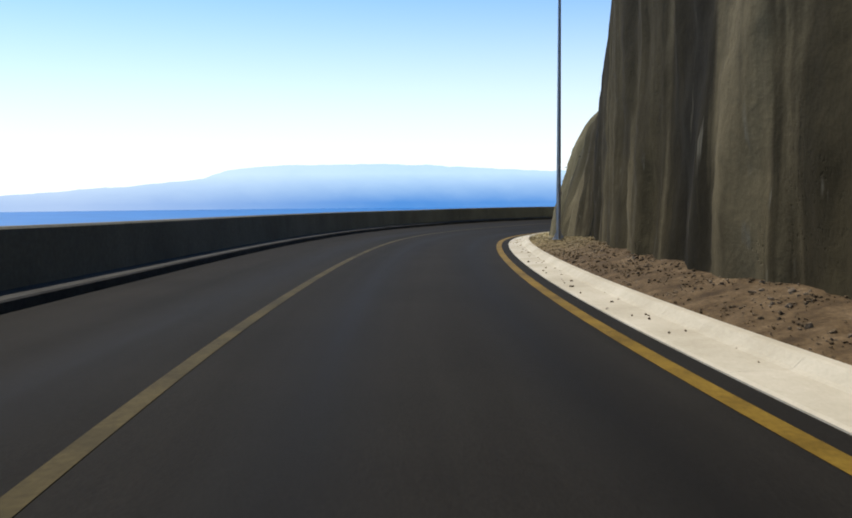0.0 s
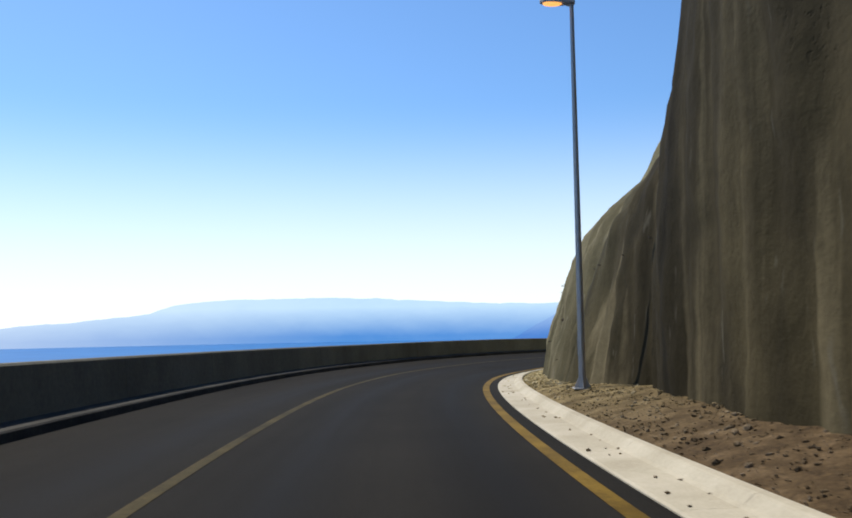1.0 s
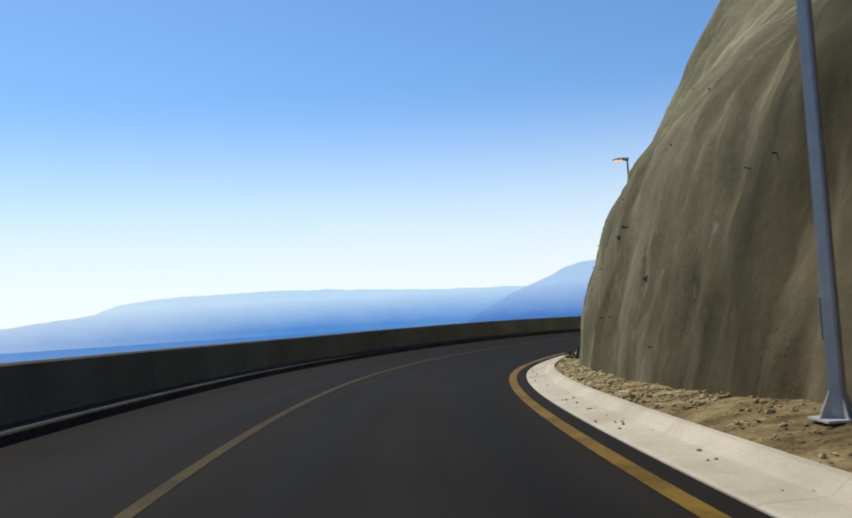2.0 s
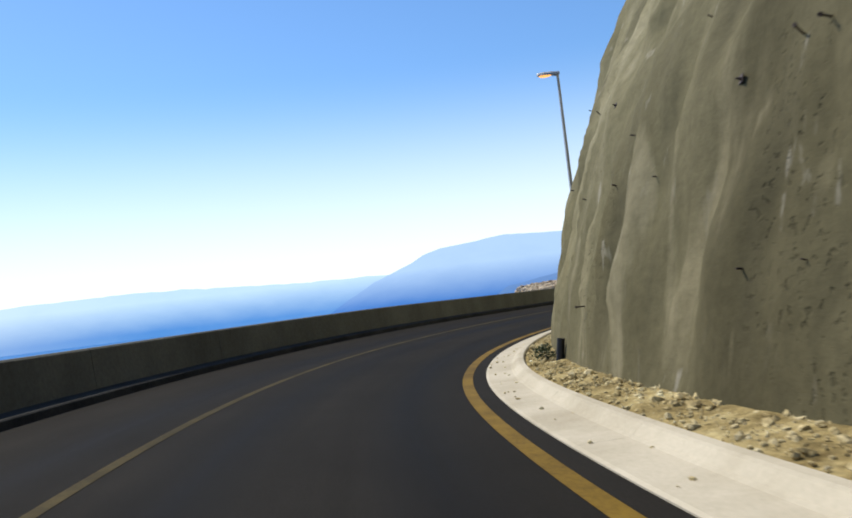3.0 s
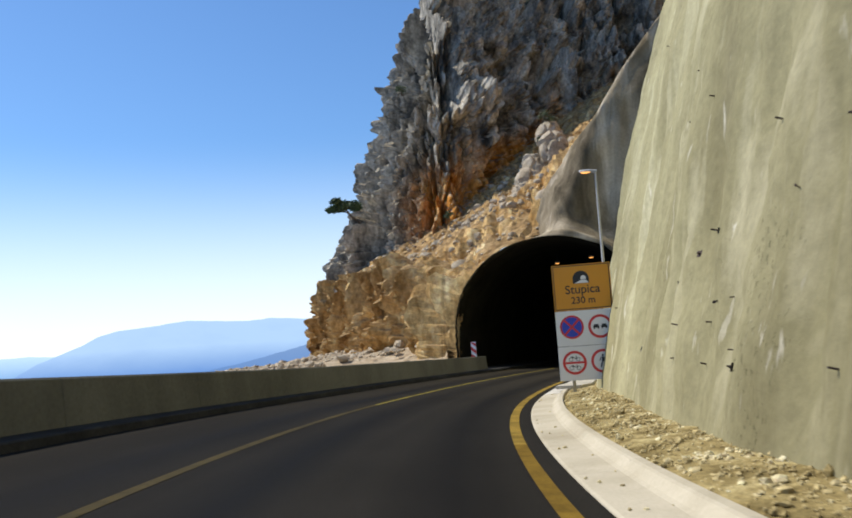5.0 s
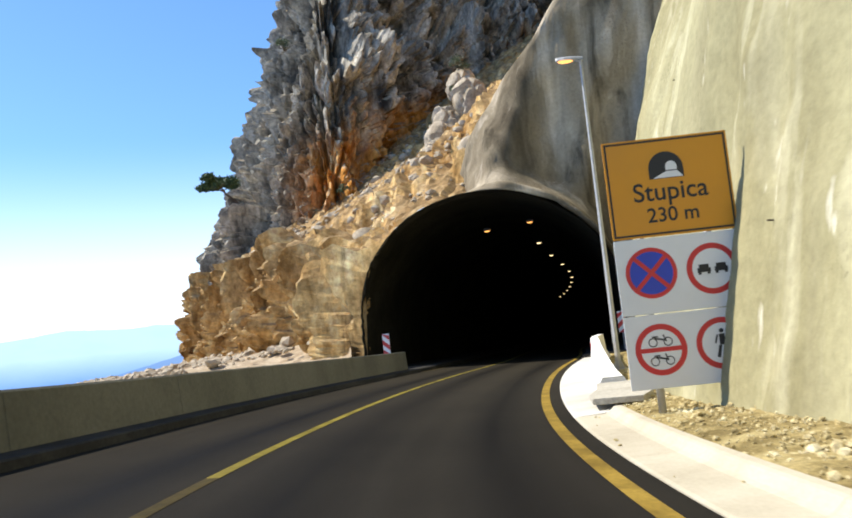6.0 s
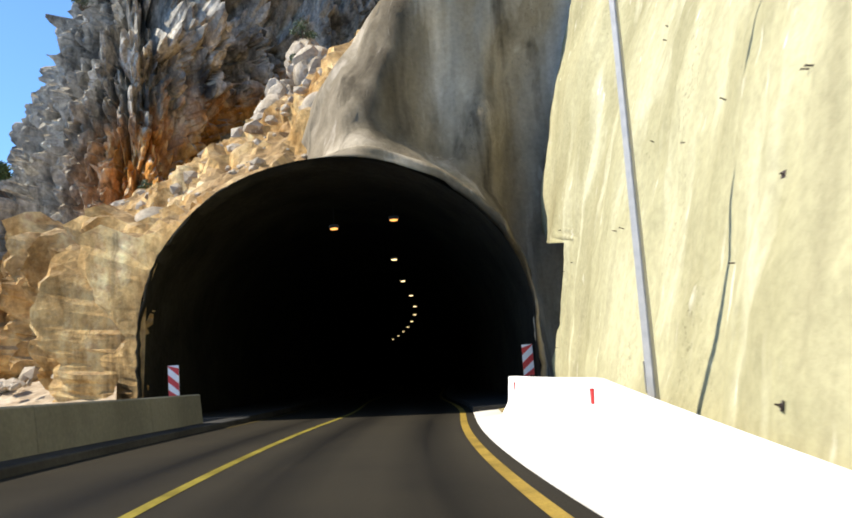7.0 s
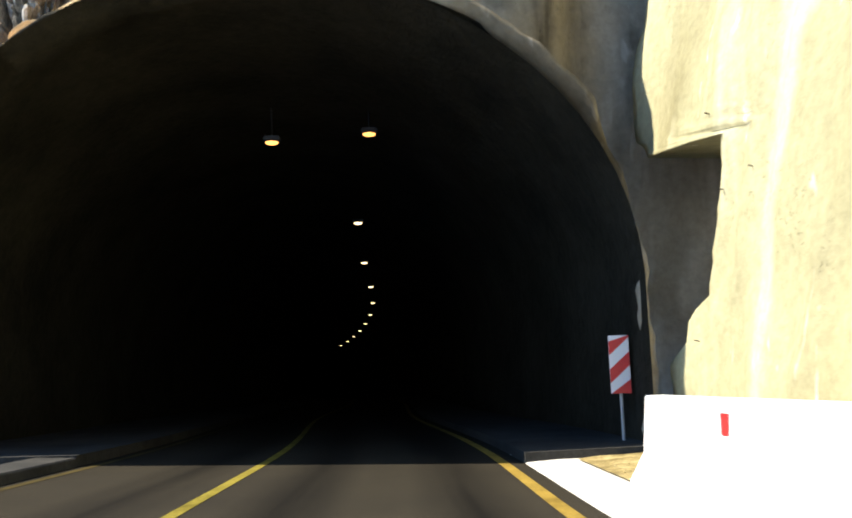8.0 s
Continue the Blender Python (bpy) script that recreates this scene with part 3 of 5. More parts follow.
            skirt.append(bm.verts.new(v.co + into * deep * k + across * side * k * (0.41 < t < 0.7) - Vector((0, 0, sink * k))))
        rows.append(skirt)
    lip = []
    for t in ts:
        d, h = arch(t)
        lip.append(bm.verts.new(o + across * d * 0.997 + Vector((0, 0, h * 0.997)) + into * 1.0))
    rows.insert(0, lip)
    for k, (a, b) in enumerate(zip(rows, rows[1:])):
        for i in range(n):
            f = bm.faces.new((a[i], a[i + 1], b[i + 1], b[i]))
            f.material_index = 1 if k == 0 or i < 0.385 * n else 0        # the lip is lining; the far rim borrows its dark tone as painted shade
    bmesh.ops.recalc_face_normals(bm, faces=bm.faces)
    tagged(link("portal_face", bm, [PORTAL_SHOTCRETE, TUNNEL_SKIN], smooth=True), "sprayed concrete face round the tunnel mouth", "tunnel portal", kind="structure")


def curve_through(points, n):
    """n points along a smooth line through the given ones, evenly spread."""
    pts = [Vector(p) for p in points]
    out = []
    for i in range(len(pts) - 1):
        p0, p1, p2, p3 = pts[max(i - 1, 0)], pts[i], pts[i + 1], pts[min(i + 2, len(pts) - 1)]
        for k in range(24):
            t = k / 24
            out.append(0.5 * ((2 * p1) + (p2 - p0) * t + (2 * p0 - 5 * p1 + 4 * p2 - p3) * t * t + (3 * p1 - p0 - 3 * p2 + p3) * t ** 3))
    out.append(pts[-1])
    ln = [0.0]
    for a, b in zip(out, out[1:]):
        ln.append(ln[-1] + (b - a).length)
    want = np.linspace(0, ln[-1], n)
    return [Vector([float(np.interp(w, ln, [p[k] for p in out])) for k in range(len(out[0]))]) for w in want]


HILL_FOOT = [(18.33, 64.20), (18.45, 67.5), (18.6, 72), (19.3, 80), (20.9, 92), (21.0, 106), (21.8, 117), (27, 128)]
# the hillside's section: metres in from the foot and height, at the mouth and farther along
HILL_IN = [0.0, 0.25, 0.6, 1.1, 1.8, 3.2, 5.0, 6.0, 7.2, 9.5, 12.0, 16.0, 24.0, 34.0, 60.0]
HILL_NEAR = [-1.0, 2.85, 3.8, 4.6, 5.3, 6.12, 6.65, 7.1, 8.0, 9.6, 12.0, 16.5, 24.0, 32.0, 50.0]
HILL_MID = [-1.0, 2.0, 3.3, 4.3, 5.2, 6.6, 8.2, 9.0, 10.1, 12.0, 14.0, 17.4, 23.5, 30.0, 48.0]
HILL_FAR = [-1.0, 4.2, 5.9, 6.7, 7.1, 7.9, 8.9, 9.4, 10.1, 11.3, 13.0, 16.0, 22.0, 29.0, 48.0]


def block(p, size, tall, seed):
    """One upright, tilted block of rock: its stand-out with a slant of its own, and how near the joint beside it is."""
    q = Vector((p.x / size + seed, p.y / size, p.z / tall))
    dist, pts = noise.voronoi(q)
    c = noise.cell_vector(pts[0] * 7.31 + Vector((seed, 0, 0)))
    r = q - pts[0]
    return c.x + 0.9 * c.y * (r.x - r.y) + 0.4 * c.z * r.z, dist[1] - dist[0]


def rock_relief(p, scale=1.0):
    """Rounded upright pillars at three sizes, with deep joints between them."""
    w = Vector((fbm(p * 0.3, 2), fbm(p * 0.3 + Vector((7, 3, 1)), 2), 0.8 * fbm(p * 0.25 + Vector((1, 9, 4)), 2))) * 0.9
    q = (p + w) / scale
    v1, g1 = block(q, 4.0, 13.0, 0.0)
    v2, g2 = block(q + Vector((1.3, 0, 0)), 1.6, 5.2, 3.7)
    v3, g3 = block(q, 0.72, 1.9, 8.1)
    off = 1.7 * v1 + 1.05 * v2 + 0.42 * v3 - 3.6
    off += 1.5 * math.sqrt(min(1.0, g1 / 0.36)) + 1.15 * math.sqrt(min(1.0, g2 / 0.42)) + 0.42 * math.sqrt(min(1.0, g3 / 0.45))
    return (off + 0.16 * fbm(p * 1.6, 3)) * scale


def hill_point(foot, inward, w):
    """Point w (0..1) up the section over one station of the hill's foot, and its outward direction."""
    y = foot.y
    near = max(0.0, min(1.0, (69.5 - y) / 5.0))
    far = max(0.0, min(1.0, (y - 70.0) / 7.0))
    hs = [a * near + b * (1 - near) * (1 - far) + c * far for a, b, c in zip(HILL_NEAR, HILL_MID, HILL_FAR)]
    if y > 90:      # the lower tier grows into the pillars above it
        hs = [h + min(1.0, (y - 90) / 8) * 1.5 * min(1.0, i / 5) for i, h in enumerate(hs)]
    ln = [0.0]
    for i in range(1, len(hs)):
        ln.append(ln[-1] + math.hypot(HILL_IN[i] - HILL_IN[i - 1], hs[i] - hs[i - 1]))
    want = w ** 1.7 * ln[-1]
    x, z = float(np.interp(want, ln, HILL_IN)), float(np.interp(want, ln, hs))
    x2, z2 = float(np.interp(want + 0.5, ln, HILL_IN)), float(np.interp(want + 0.5, ln, hs))
    x1, z1 = float(np.interp(max(want - 0.5, 0), ln, HILL_IN)), float(np.interp(max(want - 0.5, 0), ln, hs))
    t = Vector((x2 - x1, z2 - z1)).normalized()
    p = Vector((foot.x + inward.x * x, foot.y + inward.y * x, z))
    p += portal_frame()[2] * (3.0 * near * near * max(0.0, min(1.0, (x - 3.0) / 2.4)))      # behind the sprayed face
    return p, Vector((-inward.x * t.y, -inward.y * t.y, t.x)), t.y


def hill_inward(y):
    """Plan direction into the hill: along the portal's plane at the mouth, square to the foot farther on."""
    o, across, into = portal_frame()
    a = math.atan2(-across.y, -across.x) * max(0.0, min(1.0, (76.0 - y) / 11.8)) ** 1.3
    return Vector((math.cos(a), math.sin(a)))


def build_hill():
    """The lower tier of the cliff and the scree slope over the bore."""
    nu, nv = 330, 250
    foot = curve_through(HILL_FOOT, nu)
    verts, faces = [], []
    for i in range(nu):
        f = foot[i]
        inward = hill_inward(f.y)
        for j in range(nv):
            p, out, steep = hill_point(f, inward, j / (nv - 1))
            crag = max(0.0, min(1.0, (steep - 0.55) / 0.3))
            flute = 2.8 * (0.36 - abs(fbm(Vector((p.x * 0.5, p.y * 0.5, p.z * 0.07)), 2)) * 2.6)
            rub = 0.30 * fbm(p * 0.55, 3) + 0.26 * max(0.0, block(p, 0.9, 0.8, 5.0)[0]) + 0.10 * fbm(p * 2.4, 2)
            chip, gap = block(p + Vector((fbm(p * 0.9, 2), fbm(p * 0.9 + Vector((4, 1, 7)), 2), 0)) * 0.5, 0.85, 1.5, 5.0)
            off = crag * (0.62 * (chip - 0.5) + 0.34 * math.sqrt(min(1.0, gap / 0.4)) - 0.28)
            off += crag * (0.95 * rock_relief(p, 0.62) + flute + 0.55 - 7.0 * max(0.0, fbm(p * 0.33 + Vector((1, 8, 2)), 2) - 0.12)) + (1 - 0.6 * crag) * rub
            # the section stays true where it meets the mouth
            off = max(off, -0.1 - 0.12 * i) * min(1.0, i / 3) - (0.14 if i == 0 else 0.0)
            verts.append((p + out * off)[:])
    for i in range(nu - 1):
        for j in range(nv - 1):
            a = i * nv + j
            faces.append((a, a + nv, a + nv + 1, a + 1))
    me = bpy.data.meshes.new("cliff_lower")
    me.from_pydata(verts, [], faces)
    me.materials.append(OCHRE_ROCK)
    tagged(new("cliff_lower", me), "ochre rock cut with a rubble slope above it", "cliff", kind="structure")


CRAG_FOOT = [(47, 146), (30.5, 130), (24.2, 117), (23.2, 109), (24.0, 103.0), (26.0, 98.5), (28.6, 95.0), (31.2, 93.8), (34.0, 94.6), (36.4, 97.0), (39, 99.6), (44, 100.5), (51, 99.5), (60, 94), (75, 86)]


def crag_setback(f, z):
    """How far the upper face stands back at height z over the point f of its foot: stepped on the seaward side, steep in front."""
    west = max(0.0, min(1.0, (31.5 - f.x) / 7.0)) if f.y < 104 else 1.0
    out = float(np.interp(z, [11, 14, 16, 18.5, 22.5, 23.8, 24.6, 28, 33, 36, 39.5, 47, 70], [0, 0.9, 1.9, 2.6, 3.9, 4.3, 6.2, 6.8, 8.5, 10.2, 14, 19, 34]))
    front = float(np.interp(z, [4, 17, 18.5, 23.5, 25, 29.3, 33, 37, 44, 70], [0, 0.6, 0.3, 0.0, 2.6, 3.3, 5.5, 6.8, 8.7, 16]))
    return west * out + (1 - west) * front


def build_crag():
    """The upper cliff: grey pillars, with rusty hollows at their foot."""
    nu, nv, top = 520, 250, 66.0
    foot = curve_through(CRAG_FOOT, nu)
    verts, faces, inward = [], [], []
    for i in range(nu):
        a, b = foot[max(i - 36, 0)], foot[min(i + 36, nu - 1)]
        t = (b - a).normalized()
        inward.append(Vector((-t.y, t.x)))
    for i in range(nu):
        f = foot[i]
        base = float(np.interp(f.x, [20, 24, 28, 36, 50, 75], [1.0, 5.0, 8.0, 14.0, 23.0, 36.0]))
        way, below = 0.0, base
        for j in range(nv):
            z = base + (top - base) * (j / (nv - 1)) ** 1.3
            # ledges climb with the slope below
            zz = z - 0.42 * max(0.0, f.x - 31.0)
            sb = crag_setback(f, zz)
            p = Vector((f.x + inward[i].x * sb, f.y + inward[i].y * sb, z))
            cave = max(0.0, 1 - abs(zz - 16.0) / 6.5) * max(0.0, 1 - abs(f.x - 33.0) / 7.5) ** 0.6
            hole = max(0.0, fbm(Vector((p.x * 0.13, p.y * 0.13, p.z * 0.09)) + Vector((2.0, 5.0, 0)), 2) - 0.12)
            lie = (crag_setback(f, zz + 1.5) - crag_setback(f, zz - 1.5)) / 3.0     # blocks stand out square to the slope
            way += math.hypot(1.0, lie) * (z - below)           # metres up the face
            below = z
            chip, gap = block(p + Vector((fbm(p * 0.7, 2), fbm(p * 0.7 + Vector((4, 1, 7)), 2), 0)) * 0.7, 1.0, 1.7, 2.0)
            off = 1.3 * rock_relief(Vector((f.x, f.y, base + way))) * (1 - 0.45 * cave) - 8.0 * hole - 3.4 * cave
            off += 0.75 * (chip - 0.5) + 0.45 * math.sqrt(min(1.0, gap / 0.4)) - 0.35
            up = 1 / math.hypot(1.0, lie)
            p.x -= inward[i].x * off * up
            p.y -= inward[i].y * off * up
            p.z += lie * up * off * 0.8 + 0.25 * fbm(p * 0.5, 2)
            verts.append(p[:])
    for i in range(nu - 1):
        for j in range(nv - 1):
            a = i * nv + j
            faces.append((a, a + nv, a + nv + 1, a + 1))
    b0 = len(verts)
    for i in range(nu):
        v = Vector(verts[i * nv + nv - 1])
        verts.append((v.x + inward[i].x * 40, v.y + inward[i].y * 40, v.z + 14))
    for i in range(nu - 1):
        faces.append((i * nv + nv - 1, (i + 1) * nv + nv - 1, b0 + i + 1, b0 + i))
    me = bpy.data.meshes.new("cliff_upper")
    me.from_pydata(verts, [], faces)
    me.materials.append(GREY_ROCK)
    tagged(new("cliff_upper", me), "craggy grey limestone pillars with rust-stained hollows", "cliff", kind="structure")


def build_slopes():
    """The fall of the hill from the parapet to the sea, and the rubble bench round the cliff's foot."""
    prof = [(PARAPET + 0.2, -0.5), (8, -1.0), (11, -3.5), (18, -11), (34, -28), (70, -58), (120, -80)]

    def wild(s):
        return [(d, h + (0.5 + 0.06 * d) * fbm(Vector((s * 0.09, d * 0.12, 0)), 3) * (d > 7)) for d, h in prof]
    tagged(link("ground_slope", loft(steps(-75, 62, 1.5), wild, uv=False), DRY_SLOPE, smooth=True), "dry stony hillside falling to the sea", "ground", kind="structure")
    foot = curve_through([(17.8, 64.2)] + HILL_FOOT[1:] + [(50, 140)], 240)
    verts, faces = [], []
    o0, across0, into0 = portal_frame()
    start = math.atan2(-into0.y, -into0.x) % (2 * math.pi)
    rows = [(-2.0, 1.4), (0.0, 1.1), (2.5, 0.55), (5.5, 0.2), (9.0, -0.1), (11.5, -0.35), (13.0, -1.6), (18, -8), (30, -22), (60, -50), (100, -80)]
    rows = [(a + (b - a) * k / 3, ha + (hb - ha) * k / 3) for (a, ha), (b, hb) in zip(rows, rows[1:]) for k in range(3)] + [rows[-1]]
    for i, f in enumerate(foot):
        t = (foot[min(i + 8, len(foot) - 1)] - foot[max(i - 8, 0)]).normalized()
        k = max(0.0, min(1.0, (73.0 - f.y) / 9.0))
        side = Vector((-t.y, t.x))
        o = (side * (1 - k) + Vector((math.cos(start), math.sin(start))) * k).normalized()
        for d, h in rows:
            dd = d if d > 0 else d * (1 - k)
            p = Vector((f.x + o.x * dd, f.y + o.y * dd, h - 1.1 * k))
            p.z += (0.22 + 0.03 * max(d, 0)) * fbm(p * 0.45, 4) + 0.25 * max(0, fbm(p * 1.1, 2))
            verts.append(p[:])
    n = len(rows)
    for i in range(len(foot) - 1):
        for j in range(n - 1):
            a = i * n + j
            faces.append((a, a + 1, a + n + 1, a + n))
    me = bpy.data.meshes.new("ground_bench")
    me.from_pydata(verts, [], faces)
    me.materials.append(DRY_SLOPE)
    tagged(new("ground_bench", me), "rubble-strewn bench of dry earth under the cliff", "ground", kind="structure")


def sea_material():
    m, nt, b = mat("sea", 0.45)
    b.inputs["Specular IOR Level"].default_value = 0.05
    n = noise_of(nt, coords(nt), 0.006, 6, 0.6)
    nt.links.new(ramp(nt, n, [(0.3, (0.012, 0.13, 0.36)), (0.7, (0.020, 0.165, 0.43))]), b.inputs["Base Color"])
    bump(nt, b, noise_of(nt, coords(nt), 0.25, 5), 0.2, 0.3)
    return m


def build_sea():
    bm = bmesh.new()
    n = 96
    for r0, r1 in ((0, 200), (200, 1200), (1200, 4800)):
        for i in range(n):
            a, b = 2 * math.pi * i / n, 2 * math.pi * (i + 1) / n
            vs = [(r * math.cos(t), r * math.sin(t), -75.0) for r, t in ((r0, a), (r1, a), (r1, b), (r0, b))]
            bm.faces.new([bm.verts.new(v) for v in (vs if r0 else vs[1:])])
    bmesh.ops.remove_doubles(bm, verts=bm.verts, dist=0.01)
    tagged(link("water", bm, sea_material()), "deep blue calm sea far below the road", "sea", kind="structure")


def painted_haze_material(name, low, high, z0, z1):
    """Far land whose haze is painted as glow: sea-blue low down, paler towards the crest."""
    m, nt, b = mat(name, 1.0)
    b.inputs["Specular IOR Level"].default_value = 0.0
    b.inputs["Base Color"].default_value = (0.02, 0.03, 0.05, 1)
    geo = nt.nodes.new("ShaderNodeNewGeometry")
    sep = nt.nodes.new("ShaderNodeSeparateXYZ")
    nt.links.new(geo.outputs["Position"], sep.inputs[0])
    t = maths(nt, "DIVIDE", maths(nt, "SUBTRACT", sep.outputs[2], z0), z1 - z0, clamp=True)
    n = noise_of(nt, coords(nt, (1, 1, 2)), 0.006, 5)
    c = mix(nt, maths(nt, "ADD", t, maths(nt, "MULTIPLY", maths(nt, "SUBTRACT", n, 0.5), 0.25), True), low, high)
    # glow whitened on the sunward side, painting in the brighter haze
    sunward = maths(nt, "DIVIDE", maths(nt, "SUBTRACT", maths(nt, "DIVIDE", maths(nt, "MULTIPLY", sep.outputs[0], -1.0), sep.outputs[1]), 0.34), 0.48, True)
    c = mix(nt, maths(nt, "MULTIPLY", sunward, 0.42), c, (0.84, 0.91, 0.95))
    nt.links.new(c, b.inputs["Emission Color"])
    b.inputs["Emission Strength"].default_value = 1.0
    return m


def build_ridge(name, far, depth, outline, low, high, z1, label):
    """A distant range: yaw and height in degrees along its crest, at a given distance."""
    bm = bmesh.new()
    rows = []
    yaws = np.arange(outline[0][0], outline[-1][0], -0.25)
    for yaw in yaws:
        up = float(np.interp(-yaw, [-o[0] for o in outline], [o[1] for o in outline]))
        up += 0.13 * fbm(Vector((yaw * 0.8, far, 0)), 5, 0.6)
        a = radians(yaw)
        ring = []
        for k, hh in ((0.0, -76.0), (0.35, None), (1.0, None)):
            r = far + depth * k
            top = math.tan(radians(up)) * far + 1
            z = -76.0 if hh else -76 + (top + 76) * (0.55 if k < 0.5 else 1.0)
            ring.append(bm.verts.new((-math.sin(a) * r, math.cos(a) * r, z)))
        rows.append(ring)
    for a, b in zip(rows, rows[1:]):
        for i in range(2):
            bm.faces.new((a[i], a[i + 1], b[i + 1], b[i]))
    bmesh.ops.recalc_face_normals(bm, faces=bm.faces)
    tagged(link(name, bm, painted_haze_material(name + "_haze", low, high, -50, z1), smooth=True), label, "mountains", kind="structure")


build_road()
build_kerb()
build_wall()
build_verge()
build_parapet()
build_tunnel()
build_portal()
build_hill()
build_crag()
build_slopes()
build_sea()
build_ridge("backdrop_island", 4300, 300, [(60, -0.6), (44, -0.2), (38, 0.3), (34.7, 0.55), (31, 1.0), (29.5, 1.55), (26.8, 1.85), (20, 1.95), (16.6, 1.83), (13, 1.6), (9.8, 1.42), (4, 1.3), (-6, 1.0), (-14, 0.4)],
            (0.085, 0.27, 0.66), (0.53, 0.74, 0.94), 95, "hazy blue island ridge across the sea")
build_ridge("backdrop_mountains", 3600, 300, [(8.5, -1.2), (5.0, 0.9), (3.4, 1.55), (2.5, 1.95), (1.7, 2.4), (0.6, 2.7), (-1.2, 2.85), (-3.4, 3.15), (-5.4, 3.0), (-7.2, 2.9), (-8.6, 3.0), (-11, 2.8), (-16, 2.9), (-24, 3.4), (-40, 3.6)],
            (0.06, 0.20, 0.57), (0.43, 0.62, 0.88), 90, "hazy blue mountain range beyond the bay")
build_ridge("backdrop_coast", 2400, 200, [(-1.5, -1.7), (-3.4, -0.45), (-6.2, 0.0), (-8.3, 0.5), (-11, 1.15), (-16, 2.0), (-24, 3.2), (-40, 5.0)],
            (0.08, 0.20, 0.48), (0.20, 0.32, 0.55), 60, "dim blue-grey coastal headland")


# ---- things ----
LAMP_GLOW = bpy.data.materials.new("sodium_lens")
LAMP_GLOW.use_nodes = True
_b = LAMP_GLOW.node_tree.nodes["Principled BSDF"]
_b.inputs["Base Color"].default_value = (0.9, 0.55, 0.2, 1)
_b.inputs["Emission Color"].default_value = (1.0, 0.42, 0.10, 1)
_b.inputs["Emission Strength"].default_value = 1.2
TUNNEL_GLOW = LAMP_GLOW.copy()
TUNNEL_GLOW.name = "tunnel_lamp_lens"
TUNNEL_GLOW.node_tree.nodes["Principled BSDF"].inputs["Emission Color"].default_value = (1.0, 0.72, 0.36, 1)
TUNNEL_GLOW.node_tree.nodes["Principled BSDF"].inputs["Emission Strength"].default_value = 1.6


def disc(bm, r, y, n=40, x=0.0, z=0.0, thick=0.004, inner=0.0):
    """A flat disc or ring facing -y at depth y."""
    def ring(rad, yy):
        return [bm.verts.new((x + rad * math.cos(2 * math.pi * i / n), yy, z + rad * math.sin(2 * math.pi * i / n))) for i in range(n)]
    f0, b0 = ring(r, y - thick), ring(r, y)
    for i in range(n):
        j = (i + 1) % n
        bm.faces.new((f0[i], f0[j], b0[j], b0[i]))
    if inner:
        f1 = ring(inner, y - thick)
        for i in range(n):
            j = (i + 1) % n
            bm.faces.new((f0[i], f1[i], f1[j], f0[j]))
    else:
        bm.faces.new(list(reversed(f0)))


def slab(bm, x0, x1, z0, z1, y, thick=0.004, turn=0.0):
    """A thin upright plate facing -y."""
    c = Matrix.Translation(((x0 + x1) / 2, y - thick / 2, (z0 + z1) / 2)) @ Matrix.Rotation(turn, 4, "Y")
    box(bm, (x1 - x0, thick, z1 - z0), c)


def lettering(text, size, x, z, y, material, parent):
    c = bpy.data.curves.new("lettering", "FONT")
    c.body, c.size, c.align_x, c.extrude, c.offset = text, size, "CENTER", 0.002, 0.003
    tmp = new("lettering", c)
    bpy.context.view_layer.update()
    me = bpy.data.meshes.new_from_object(tmp.evaluated_get(bpy.context.evaluated_depsgraph_get()))
    bpy.data.objects.remove(tmp)
    me.transform(Matrix.Translation((x, y, z)) @ Matrix.Rotation(radians(90), 4, "X"))
    me.materials.clear()
    me.materials.append(material)
    ob = new("lettering", me)
    ob.parent = parent
    return ob


